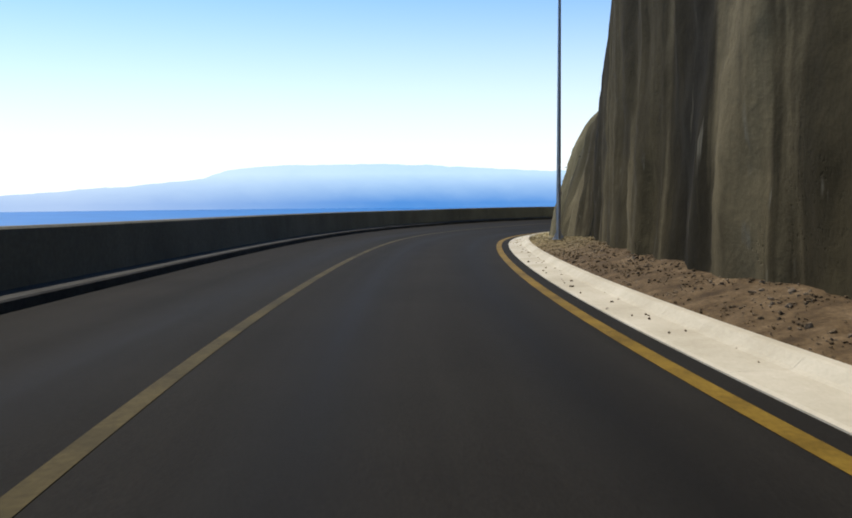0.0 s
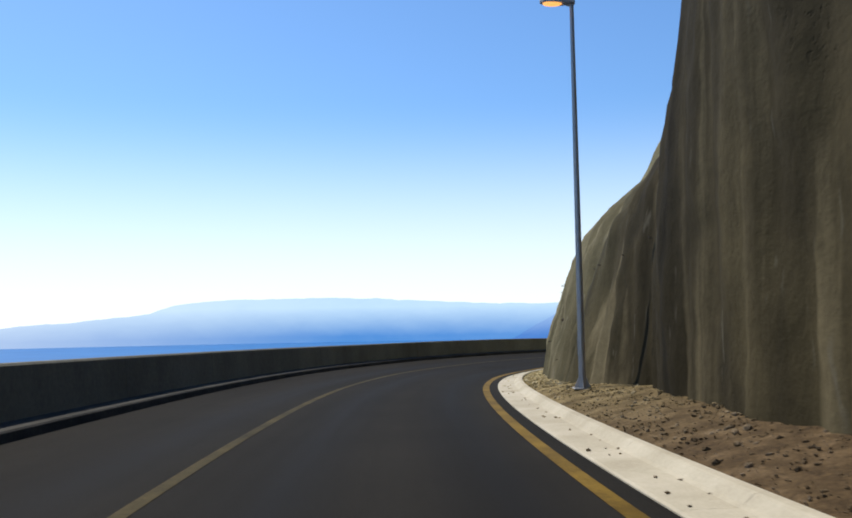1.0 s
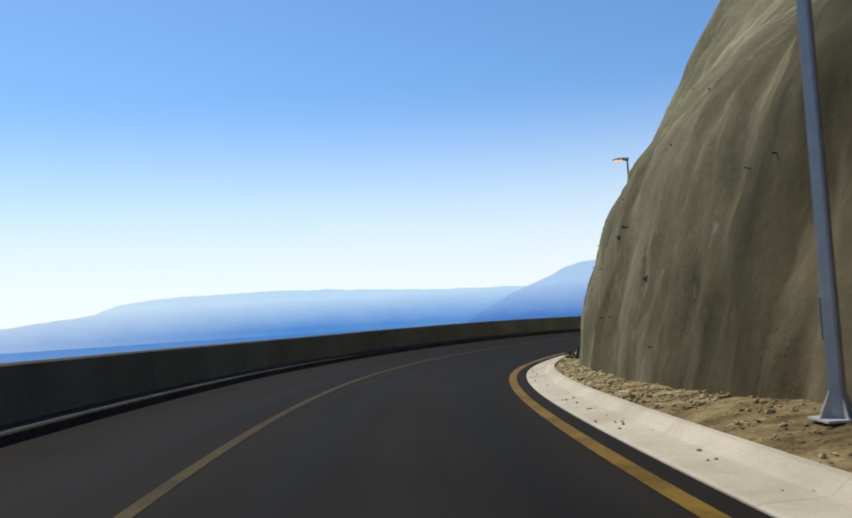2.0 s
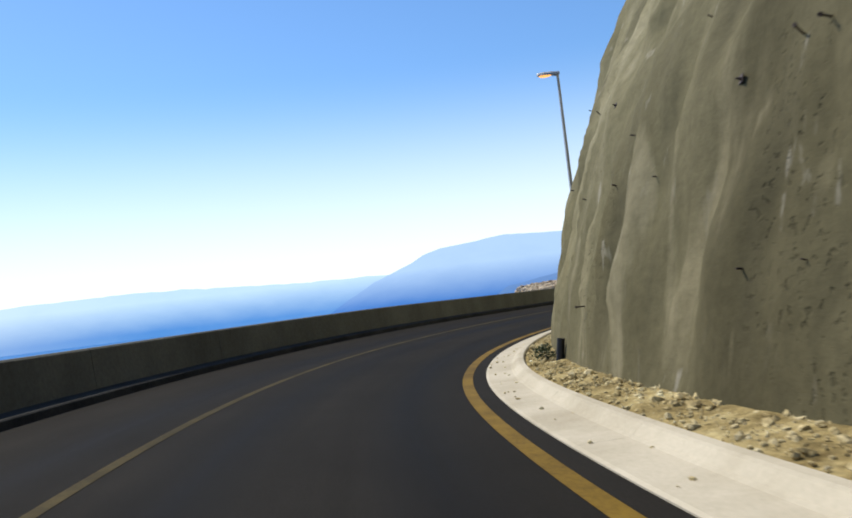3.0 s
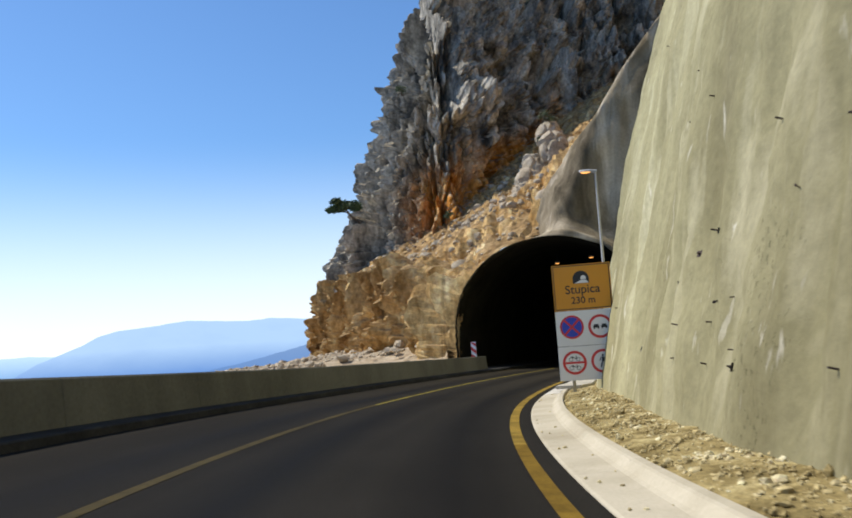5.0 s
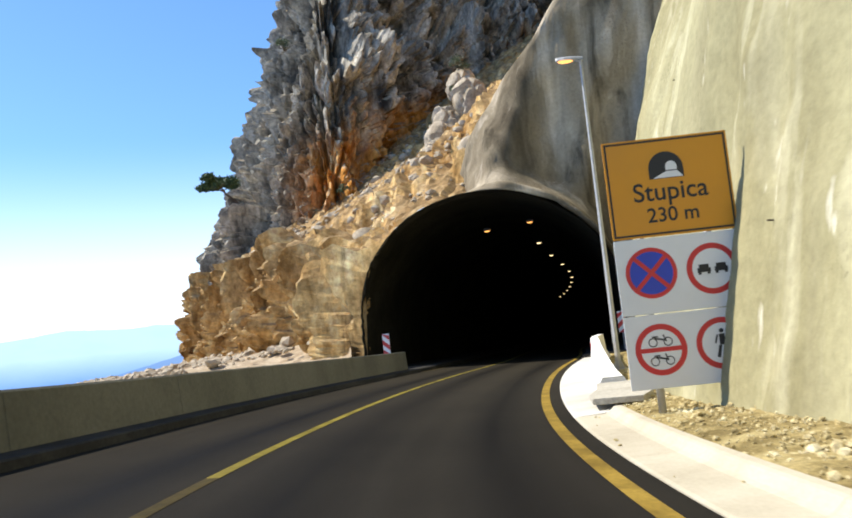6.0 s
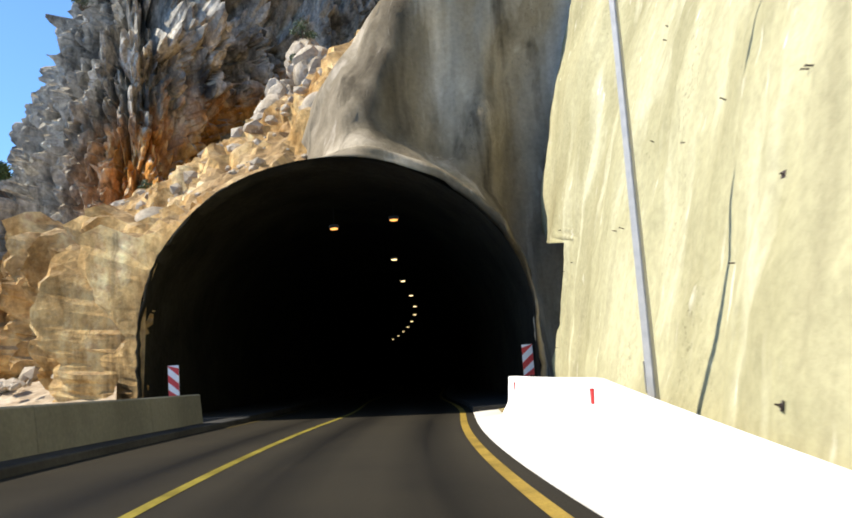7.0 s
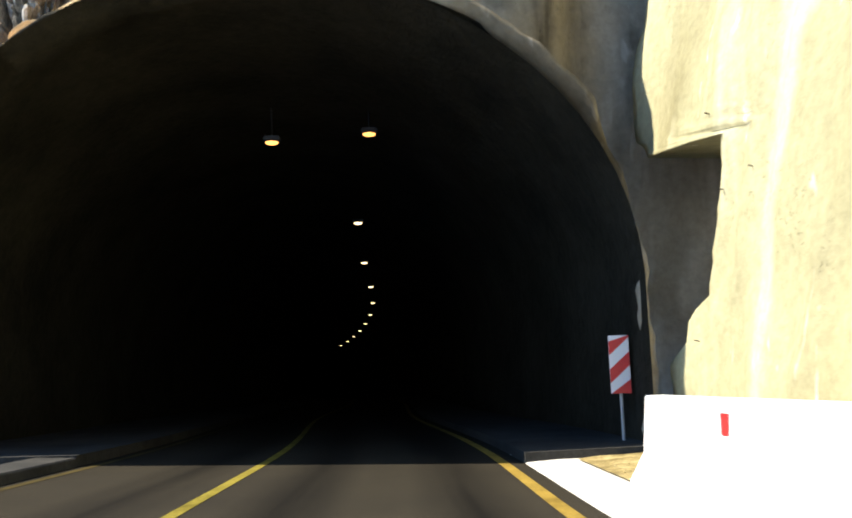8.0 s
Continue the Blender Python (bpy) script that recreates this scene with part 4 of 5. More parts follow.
def build_lamp_post(s, d, tall):
    p = at(s, d, verge_height(s, d) - 0.03)
    th = heading(s)
    root = tagged(empty("street_lamp", Matrix.Translation(p) @ Matrix.Rotation(th, 4, "Z")),
                  "tall galvanised steel street lamp with its sodium light on", "street lamp", "street lamps along the wall")
    bm = bmesh.new()
    rod(bm, (0, 0, 0), (0, 0, tall), 0.076, 0.046, 4)
    bmesh.ops.bevel(bm, geom=[e for e in bm.edges if abs(e.verts[0].co.z - e.verts[1].co.z) > 1], offset=0.012, segments=2, affect="EDGES")
    part("pole", bm, STEEL, root)
    bm = bmesh.new()
    box(bm, (0.34, 0.34, 0.02), Matrix.Translation((0, 0, 0.04)), 0.004)
    part("base_plate", bm, STEEL, root)
    for k in range(4):
        bm = bmesh.new()
        m = Matrix.Rotation(math.pi / 2 * k, 4, "Z")
        tri = [m @ Vector(v) for v in ((0.06, -0.006, 0.05), (0.155, -0.006, 0.05), (0.06, -0.006, 0.26), (0.06, 0.006, 0.05), (0.155, 0.006, 0.05), (0.06, 0.006, 0.26))]
        vs = [bm.verts.new(v) for v in tri]
        for f in ((0, 1, 2), (5, 4, 3), (0, 3, 4, 1), (1, 4, 5, 2), (2, 5, 3, 0)):
            bm.faces.new([vs[q] for q in f])
        part("gusset", bm, STEEL, root)
    bm = bmesh.new()
    box(bm, (0.075, 0.006, 0.34), Matrix.Rotation(radians(45), 4, "Z") @ Matrix.Translation((0, 0.067, 0.8)), 0.002)
    part("service_door", bm, STEEL, root)
    bm = bmesh.new()
    rod(bm, (0.02, 0, tall - 0.02), (-0.16, 0, tall + 0.03), 0.034, 0.03, 8)
    part("arm", bm, STEEL, root)
    bm = bmesh.new()
    prof = [(0.06, 0.05), (-0.05, 0.075), (-0.2, 0.12), (-0.4, 0.13), (-0.55, 0.09), (-0.6, 0.03)]
    rings = []
    for x, w in prof:
        z = tall + 0.03 - 0.06 * x
        rings.append([bm.verts.new((x, w * c, z + hz * (0.5 + w * 2))) for c, hz in ((-1, -0.02), (-0.85, 0.06), (-0.4, 0.11), (0.4, 0.11), (0.85, 0.06), (1, -0.02))])
    for a, b in zip(rings, rings[1:]):
        for i in range(6):
            bm.faces.new((a[i], a[(i + 1) % 6], b[(i + 1) % 6], b[i]))
    bm.faces.new(rings[0])
    bm.faces.new(list(reversed(rings[-1])))
    bmesh.ops.recalc_face_normals(bm, faces=bm.faces)
    head = part("lamp_head", bm, STEEL, root, "grey cast lamp housing")
    bm = bmesh.new()
    bmesh.ops.create_uvsphere(bm, u_segments=14, v_segments=8, radius=1.0, matrix=Matrix.Translation((-0.36, 0, tall + 0.035)) @ Matrix.Diagonal((0.19, 0.10, 0.05, 1)))
    part("lens", bm, LAMP_GLOW, head, "glowing orange lens", True)
    return root


def build_tunnel_sign():
    """Two posts with an orange name board and white plates of four prohibition signs; x across, -y towards the road."""
    a, b = Vector((11.08, 37.04, -0.46)), Vector((12.34, 36.37, -0.46))
    ax = (b - a).normalized()
    rot = Matrix.Rotation(math.atan2(ax.y, ax.x), 4, "Z")
    root = tagged(empty("tunnel_sign", Matrix.Translation(a) @ rot), "orange and white tunnel sign board on two steel posts", "road sign")
    w, tall, cut = 1.43, 2.86, 1.72
    for x in (0.33, 1.10):
        bm = bmesh.new()
        rod(bm, (x, 0.07, -0.55), (x, 0.07, tall - 0.1), 0.045, n=10)
        part("post", bm, STEEL, root, smooth=True)
    for z0, z1, nm in ((0.0, 0.835, "white_plate"), (0.845, cut - 0.01, "white_plate")):
        bm = bmesh.new()
        box(bm, (w, 0.025, z1 - z0), Matrix.Translation((w / 2, 0, (z0 + z1) / 2)), 0.004)
        part(nm, bm, WHITE_SHEET, root, "white reflective plate")
    for z in (0.3, 1.2, 2.3):
        bm = bmesh.new()
        box(bm, (w - 0.1, 0.03, 0.05), Matrix.Translation((w / 2, 0.03, z)))
        part("back_rail", bm, STEEL, root)
    bm = bmesh.new()
    box(bm, (w, 0.025, tall - cut), Matrix.Translation((w / 2, 0, (tall + cut) / 2)), 0.004)
    board = part("name_board", bm, ORANGE_SHEET, root, "orange board with black border")
    bm = bmesh.new()
    e, t, y = 0.022, 0.022, -0.0125
    for x0, x1, z0, z1 in ((e, w - e, cut + e, cut + e + t), (e, w - e, tall - e - t, tall - e), (e, e + t, cut + e + t, tall - e - t), (w - e - t, w - e, cut + e + t, tall - e - t)):
        slab(bm, x0, x1, z0, z1, y, 0.003)
    part("border", bm, BLACK_PRINT, board)
    # tunnel pictogram: black vault with a pale road and mouth
    bm = bmesh.new()
    cx, cz, r = 0.70, 2.47, 0.20
    vs = [bm.verts.new((cx + r * math.cos(i / 28 * math.pi), -0.017, cz + 0.02 + r * math.sin(i / 28 * math.pi))) for i in range(29)]
    vs += [bm.verts.new((cx - r, -0.017, cz - 0.09)), bm.verts.new((cx + r, -0.017, cz - 0.09))]
    bm.faces.new(vs)
    part("vault_symbol", bm, BLACK_PRINT, board)
    bm = bmesh.new()
    vs = [bm.verts.new((cx + 0.06 + 0.065 * math.cos(i / 16 * math.pi), -0.0195, cz + 0.04 + 0.065 * math.sin(i / 16 * math.pi))) for i in range(17)]
    vs += [bm.verts.new((cx - 0.005, -0.0195, cz)), bm.verts.new((cx + 0.125, -0.0195, cz))]
    bm.faces.new(vs)
    bm.faces.new([bm.verts.new((cx + dx, -0.0195, cz + dz)) for dx, dz in ((-0.16, -0.085), (0.19, -0.085), (0.125, -0.012), (-0.005, -0.012))])
    part("mouth_symbol", bm, WHITE_SHEET, board)
    lettering("Stupica", 0.30, 0.72, 2.135, -0.0135, BLACK_PRINT, board)
    lettering("230 m", 0.235, 0.72, 1.885, -0.0135, BLACK_PRINT, board)
    places = {"no_stopping": (0.385, 1.31), "no_overtaking": (1.075, 1.29), "no_cycles": (0.385, 0.435), "no_walking": (1.075, 0.44)}
    for nm, (x, z) in places.items():
        bm = bmesh.new()
        disc(bm, 0.292, -0.0125, 48, x, z, 0.004)
        sign = part(nm + "_disc", bm, RED_SHEET, root, "round red-rimmed prohibition sign")
        bm = bmesh.new()
        disc(bm, 0.245 if nm == "no_stopping" else 0.228, -0.0165, 48, x, z, 0.003)
        part("field", bm, BLUE_SHEET if nm == "no_stopping" else WHITE_SHEET, sign)
        bm = bmesh.new()
        y = -0.0195
        if nm == "no_stopping":
            for turn in (45, -45):
                slab(bm, x - 0.25, x + 0.25, z - 0.024, z + 0.024, y - (turn > 0) * 0.002, 0.003, radians(turn))
            part("cross", bm, RED_SHEET, sign)
        elif nm == "no_overtaking":
            for k in (-1, 1):
                cx = x + 0.097 * k
                slab(bm, cx - 0.075, cx + 0.075, z - 0.035, z + 0.015, y)
                slab(bm, cx - 0.055, cx + 0.055, z + 0.015, z + 0.055, y)
                slab(bm, cx - 0.068, cx - 0.035, z - 0.06, z - 0.035, y)
                slab(bm, cx + 0.035, cx + 0.068, z - 0.06, z - 0.035, y)
            part("car_symbol", bm, BLACK_PRINT, sign)
        elif nm == "no_cycles":
            for cz, rr in ((z + 0.095, 0.052), (z - 0.12, 0.052)):
                bm = bmesh.new()
                for k in (-1, 1):
                    disc(bm, rr, y, 20, x + 0.085 * k, cz - 0.01, 0.003, rr - 0.012)
                slab(bm, x - 0.07, x + 0.07, cz + 0.012, cz + 0.032, y, 0.003, radians(12))
                slab(bm, x - 0.09, x - 0.02, cz + 0.045, cz + 0.06, y)
                slab(bm, x + 0.045, x + 0.06, cz - 0.01, cz + 0.075, y, 0.003, radians(-20))
                part("cycle_symbol", bm, BLACK_PRINT, sign)
            bm = bmesh.new()
            slab(bm, x - 0.235, x + 0.235, z - 0.026, z + 0.026, -0.0165, 0.004)
            part("bar", bm, RED_SHEET, sign)
        else:
            disc(bm, 0.026, y, 16, x, z + 0.14, 0.003)
            slab(bm, x - 0.032, x + 0.032, z - 0.02, z + 0.105, y)
            slab(bm, x - 0.075, x - 0.055, z - 0.0, z + 0.1, y, 0.003, radians(18))
            slab(bm, x + 0.055, x + 0.075, z - 0.0, z + 0.1, y, 0.003, radians(-18))
            slab(bm, x - 0.06, x - 0.025, z - 0.16, z - 0.02, y, 0.003, radians(14))
            slab(bm, x + 0.025, x + 0.06, z - 0.16, z - 0.02, y, 0.003, radians(-14))
            part("walking_symbol", bm, BLACK_PRINT, sign)


def build_barrier():
    """Precast barrier whose near end ramps down to the ground."""
    root = tagged(empty("concrete_barrier", Matrix.Translation(at(50, -1.2))), "bright white concrete safety barrier with a ramped end", "barrier")

    def prof(s):
        h = 0.29 + 0.62 * min(max((s - 44.3) / 6.5, 0), 1)
        c = -1.2
        cut = [(min(z, h - 0.004 * (4 - k)), float(np.interp(min(z, h), [0, 0.09, 0.35, 0.91], [0.30, 0.30, 0.15, 0.10]))) for k, z in enumerate((0.03, 0.09, 0.35, h - 0.02))]
        top = (h, float(np.interp(h, [0, 0.09, 0.35, 0.91], [0.29, 0.29, 0.14, 0.085])))
        side = [(0.0, 0.30)] + cut + [top]
        return [(c + w, z) for z, w in side] + [(c - w, z) for z, w in reversed(side)]
    part("body", loft(steps(44.3, 61.2, 0.4), prof, closed=True, caps=True), WHITE_CONCRETE, root, "white-washed concrete body", world=True)
    for s in (50.4, 58.95):
        bm = bmesh.new()
        m = Matrix.Translation(at(s, -1.078, 0.72)) @ Matrix.Rotation(heading(s), 4, "Z")
        box(bm, (0.02, 0.15, 0.17), m, 0.003)
        part("reflector", bm, RED_SHEET, root, "small red reflector plate", world=True)
    # cover slab laid over the kerb before the barrier's end
    bm = bmesh.new()
    corners = [(40.72, -0.57), (40.58, -1.24), (41.5, -1.52), (44.26, -1.52), (44.26, -0.90), (43.1, -0.84), (41.55, -0.60)]
    low = [bm.verts.new(at(s, d, 0.122)) for s, d in corners]
    high = [bm.verts.new(at(s, d, 0.205)) for s, d in corners]
    bm.faces.new(low)
    bm.faces.new(list(reversed(high)))
    for i in range(len(corners)):
        j = (i + 1) % len(corners)
        bm.faces.new((low[j], low[i], high[i], high[j]))
    bmesh.ops.recalc_face_normals(bm, faces=bm.faces)
    bmesh.ops.bevel(bm, geom=list(bm.edges), offset=0.012, segments=2, affect="EDGES")
    ob = link("cover_slab", bm, SLAB_CONCRETE)
    tagged(ob, "pale concrete cover slab laid over the kerb", "concrete slab")


def build_chevron(x, y, z0, z1, yaw, ground, mirror, tall_label):
    root = tagged(empty("chevron_board", Matrix.Translation((x, y, z0)) @ Matrix.Rotation(yaw, 4, "Z")), tall_label, "warning board", "boards at the tunnel mouth")
    h, w = z1 - z0, 0.30
    bm = bmesh.new()
    box(bm, (w, 0.02, h), Matrix.Translation((0, 0, h / 2)), 0.003)
    part("board", bm, WHITE_SHEET, root)
    for k in (-0.15, 0.33, 0.81):
        bm = bmesh.new()
        za, zb = k * h, k * h + h * 0.24
        slope = -0.26 * mirror
        quad = [(-w / 2, za - slope / 2), (w / 2, za + slope / 2), (w / 2, zb + slope / 2), (-w / 2, zb - slope / 2)]
        bm.faces.new([bm.verts.new((px, -0.0135, min(max(pz, 0.0), h))) for px, pz in quad])
        part("stripe", bm, RED_SHEET, root)
    bm = bmesh.new()
    rod(bm, (0, 0.035, ground - z0), (0, 0.035, h * 0.8), 0.025, n=8)
    part("post", bm, STEEL, root)


def build_tunnel_lamps():
    def lamp(s, d, tall, glow):
        p = at(s, d, tall)
        root = tagged(empty("tunnel_lamp", Matrix.Translation(p) @ Matrix.Rotation(heading(s), 4, "Z")), "lit lamp hung under the tunnel vault", "lamp", "tunnel lamps")
        bm = bmesh.new()
        box(bm, (0.36, 0.26, 0.12), Matrix.Translation((0, 0, 0.09)), 0.03)
        for y in (-0.1, 0.1):
            rod(bm, (0, y, 0.15), (0, y, 0.75), 0.012, n=6)
        part("housing", bm, BLACK_PLASTIC, root)
        bm = bmesh.new()
        bmesh.ops.create_uvsphere(bm, u_segments=14, v_segments=8, radius=1.0, matrix=Matrix.Translation((0, 0, 0.02)) @ Matrix.Diagonal((0.14, 0.11, 0.05, 1)))
        part("lens", bm, glow, root, "glowing lens", True)
        return root
    lamp(70.9, 3.69, 6.14, LAMP_GLOW)
    lamp(70.95, 1.63, 6.37, LAMP_GLOW)
    for k in range(1, 11):
        lamp(72.0 + 9.6 * k, 1.72, 6.4, TUNNEL_GLOW)


def on_wall(s, h):
    p = wall_point(s, h)
    a, b = wall_point(s + 0.3, h), wall_point(s, h + 0.3)
    n = (b - p).cross(a - p).normalized()
    th = heading(s)
    if n.dot(Vector((-math.cos(th), -math.sin(th), 0))) < 0:
        n.negate()
    return p, n


def build_bolts():
    """Cut-off bars and rock bolts that stick out of the sprayed wall."""
    rng = random.Random(4)
    shapes = {}
    for kind, ln in (("short", 0.13), ("long", 0.26), ("plate", 0.10)):
        bm = bmesh.new()
        rod(bm, (0, 0, -0.12), (0, 0, ln), 0.016, n=7)
        if kind == "plate":
            box(bm, (0.15, 0.15, 0.014), Matrix.Translation((0, 0, 0.012)), 0.003)
            rod(bm, (0, 0, 0.02), (0, 0, 0.05), 0.03, n=6)
        if kind == "long":
            rod(bm, (0, 0, ln - 0.03), (0, 0, ln), 0.028, n=6)
        me = bpy.data.meshes.new("rock_bolt")
        bm.to_mesh(me)
        bm.free()
        me.materials.append(DARK_IRON)
        shapes[kind] = me
    spots = [(-9.95, 2.66, "short"), (-11.3, 2.83, "short"), (-0.1, 2.75, "long"), (-3.1, 1.65, "plate"), (-4.2, 0.64, "short"), (-0.6, 2.71, "long"), (0.87, 2.68, "plate"),
             (2.05, 3.56, "short"), (5.7, 3.55, "plate"), (2.87, 2.2, "short"), (4.47, 2.33, "short"), (7.37, 2.5, "short"), (5.4, 0.93, "long"), (15.6, 3.14, "plate"),
             (11.93, 2.52, "plate"), (19.36, 1.48, "long"), (15.13, 0.86, "short"), (19.73, 3.97, "plate"), (20.8, 3.69, "plate"), (19.46, 2.95, "plate"), (19.66, 2.39, "plate"),
             (21.2, 2.81, "short"), (20.96, 2.28, "short"), (25.67, 1.54, "short"), (22.27, 0.83, "short"), (29.2, 1.63, "long"), (26.3, 1.54, "long"), (24.75, 0.83, "plate"),
             (26.43, 0.84, "short"), (26.5, 2.36, "short"), (27.8, 4.29, "short"), (29.4, 4.33, "short"), (23.7, 2.32, "long"), (56.92, 3.51, "long"), (57.32, 3.54, "short"),
             (56.33, 6.87, "short"), (55.35, 4.74, "short"), (51.23, 4.23, "short"), (48.08, 2.62, "plate"), (47.33, 0.65, "plate")]
    for _ in range(48):
        s = rng.uniform(-8, 64)
        spots.append((s, rng.uniform(0.7, 7.5), rng.choice(("short", "short", "short", "plate") if s < 40 else ("short",))))
    for s, h, kind in spots:
        p, n = on_wall(s, h)
        ob = new("rock_bolt", shapes[kind])
        tilt = Vector((rng.uniform(-0.3, 0.3), rng.uniform(-0.3, 0.3), rng.uniform(-0.25, 0.1)))
        if kind == "long":
            th = heading(s)
            tilt += Vector((math.sin(th), -math.cos(th), 0)) * 0.9
        q = (n + tilt).to_track_quat("Z", "Y")
        ob.matrix_world = Matrix.LocRotScale(p, q, Vector((1, 1, 1)) * rng.uniform(0.42, 0.68))
        tagged(ob, {"short": "rusty stub of cut bar in the sprayed wall", "long": "long rusty bar sticking out of the wall", "plate": "rusty bolt with square plate in the wall"}[kind], "rock bolt", "bolts in the wall")


def build_weep_holes():
    """Short drain pipes through the sprayed skin, each in a collar of pale lime."""
    for s, h, r in ((11.85, 0.72, 0.060), (16.04, 1.46, 0.065), (31.5, 1.05, 0.055)):
        p, n = on_wall(s, h)
        root = tagged(empty("weep_hole", Matrix.Translation(p) @ n.to_track_quat("Z", "Y").to_matrix().to_4x4()), "plastic weep pipe in the sprayed wall with a lime-crusted collar", "drain pipe", "weep holes in the wall")
        for nm, material, r0, r1, z0, z1 in (("collar", LIME_CRUST, r * 0.9, r * 1.35, -0.04, 0.012), ("pipe", BLACK_PLASTIC, r * 0.72, r * 0.9, -0.10, 0.03)):
            bm = bmesh.new()
            rings = []
            for rr, z in ((r0, z0), (r0, z1), (r0 * 0.4 + r1 * 0.6, z1), (r1, z0)):
                rings.append([bm.verts.new((rr * math.cos(a * math.pi / 9), rr * math.sin(a * math.pi / 9) * (1 + 0.25 * (rr > r)), z + 0.008 * math.sin(a * 2.3))) for a in range(18)])
            for q0, q1 in zip(rings, rings[1:]):
                for i in range(18):
                    bm.faces.new((q0[i], q0[(i + 1) % 18], q1[(i + 1) % 18], q1[i]))
            part(nm, bm, material, root, smooth=True)
        # dark disc that paints in the shade inside the pipe
        bm = bmesh.new()
        bmesh.ops.create_circle(bm, cap_ends=True, radius=r * 0.73, segments=18, matrix=Matrix.Translation((0, 0, -0.02)))
        part("dark_bore", bm, SHADED_DIRT, root, "dark disc painting in the shade of the pipe's bore")


def build_stake():
    s, d = 7.35, -1.58
    bm = bmesh.new()
    rod(bm, (0, 0, -0.12), (0.015, 0, 0.33), 0.022, 0.018, 7)
    rod(bm, (0.015, 0, 0.33), (0.028, 0.006, 0.40), 0.018, 0.006, 7)
    ob = link("stake", bm, DARK_IRON)
    ob.matrix_world = Matrix.Translation(at(s, d, verge_height(s, d))) @ Matrix.Rotation(heading(s), 4, "Z") @ Matrix.Rotation(radians(12), 4, "Y")
    tagged(ob, "thin dark iron stake leaning beside the drain pipe", "stake")


def build_pipe_and_plants():
    s, d = 7.5, -1.42
    p = at(s, d, verge_height(s, d) - 0.05)
    bm = bmesh.new()
    rod(bm, (0, 0, 0), (0.0, 0, 0.38), 0.062, n=20, caps=False)
    rod(bm, (0, 0, 0.0), (0.0, 0, 0.375), 0.052, n=20, caps=False)
    ring = [[bm.verts.new((r * math.cos(2 * math.pi * i / 20), r * math.sin(2 * math.pi * i / 20), 0.38)) for i in range(20)] for r in (0.062, 0.052)]
    for i in range(20):
        j = (i + 1) % 20
        bm.faces.new((ring[0][i], ring[0][j], ring[1][j], ring[1][i]))
    ob = link("drain_pipe", bm, BLACK_PLASTIC, smooth=True)
    ob.matrix_world = Matrix.Translation(p) @ Matrix.Rotation(heading(s), 4, "Z") @ Matrix.Rotation(radians(9), 4, "Y")
    tagged(ob, "upright black plastic drain pipe stub in the gravel", "drain pipe")


def leaf_clump(bm, centre, radius, count, rng, size, squash=0.7):
    for _ in range(count):
        v = Vector((rng.gauss(0, 1), rng.gauss(0, 1), rng.gauss(0, 1))).normalized() * radius * rng.uniform(0.35, 1.0)
        v.z *= squash
        c = Vector(centre) + v
        a = Vector((rng.uniform(-1, 1), rng.uniform(-1, 1), rng.uniform(-0.3, 1))).normalized() * size * rng.uniform(0.6, 1.3)
        b = a.cross(Vector((rng.uniform(-1, 1), rng.uniform(-1, 1), rng.uniform(-1, 1)))).normalized() * size * 0.28
        bm.faces.new([bm.verts.new(q) for q in (c - b, c + a * 0.5 - b * 0.4, c + a, c + a * 0.5 + b * 1.1, c + b)])


def build_pine(x, y, z, scale, seed, label):
    rng = random.Random(seed)
    root = tagged(empty("pine", Matrix.Translation((x, y, z))), label, "tree")
    bm = bmesh.new()
    pts = [Vector((1.2, 0.2, -1.2)), Vector((0.4, 0.05, -0.3)), Vector((-0.3, 0, 0.3)), Vector((-0.8, -0.1, 1.0))]
    for i, (a, b) in enumerate(zip(pts, pts[1:])):
        rod(bm, a * scale, b * scale, (0.14 - 0.03 * i) * scale, (0.11 - 0.03 * i) * scale, 8)
    tips = []
    for k in range(9):
        a = pts[2].lerp(pts[3], rng.random())
        b = a + Vector((rng.uniform(-1.3, 0.7), rng.uniform(-0.9, 0.9), rng.uniform(-0.1, 0.6)))
        rod(bm, a * scale, b * scale, 0.04 * scale, 0.015 * scale, 6)
        tips.append(b)
    part("trunk", bm, BARK, root)
    bm = bmesh.new()
    for b in tips:
        leaf_clump(bm, b * scale, 0.58 * scale, 420, rng, 0.22 * scale, 0.5)
    part("crown", bm, PINE_LEAF, root, "dark green flat-layered needles")


def build_shrub(p, radius, seed, label, dense=260):
    rng = random.Random(seed)
    root = tagged(empty("shrub", Matrix.Translation(p)), label, "shrub", "shrubs on the rock")
    bm = bmesh.new()
    for _ in range(9):
        v = Vector((rng.uniform(-1, 1), rng.uniform(-1, 1), rng.uniform(0.4, 1.2))) * radius * 0.7
        rod(bm, (0, 0, -0.15 * radius), v, 0.03 * radius, 0.01 * radius, 5)
    part("stems", bm, BARK, root)
    bm = bmesh.new()
    for _ in range(7):
        c = Vector((rng.uniform(-0.6, 0.6), rng.uniform(-0.6, 0.6), rng.uniform(0.2, 0.9))) * radius
        leaf_clump(bm, c, radius * 0.42, dense // 7, rng, radius * 0.16)
    part("leaves", bm, SHRUB_LEAF, root)


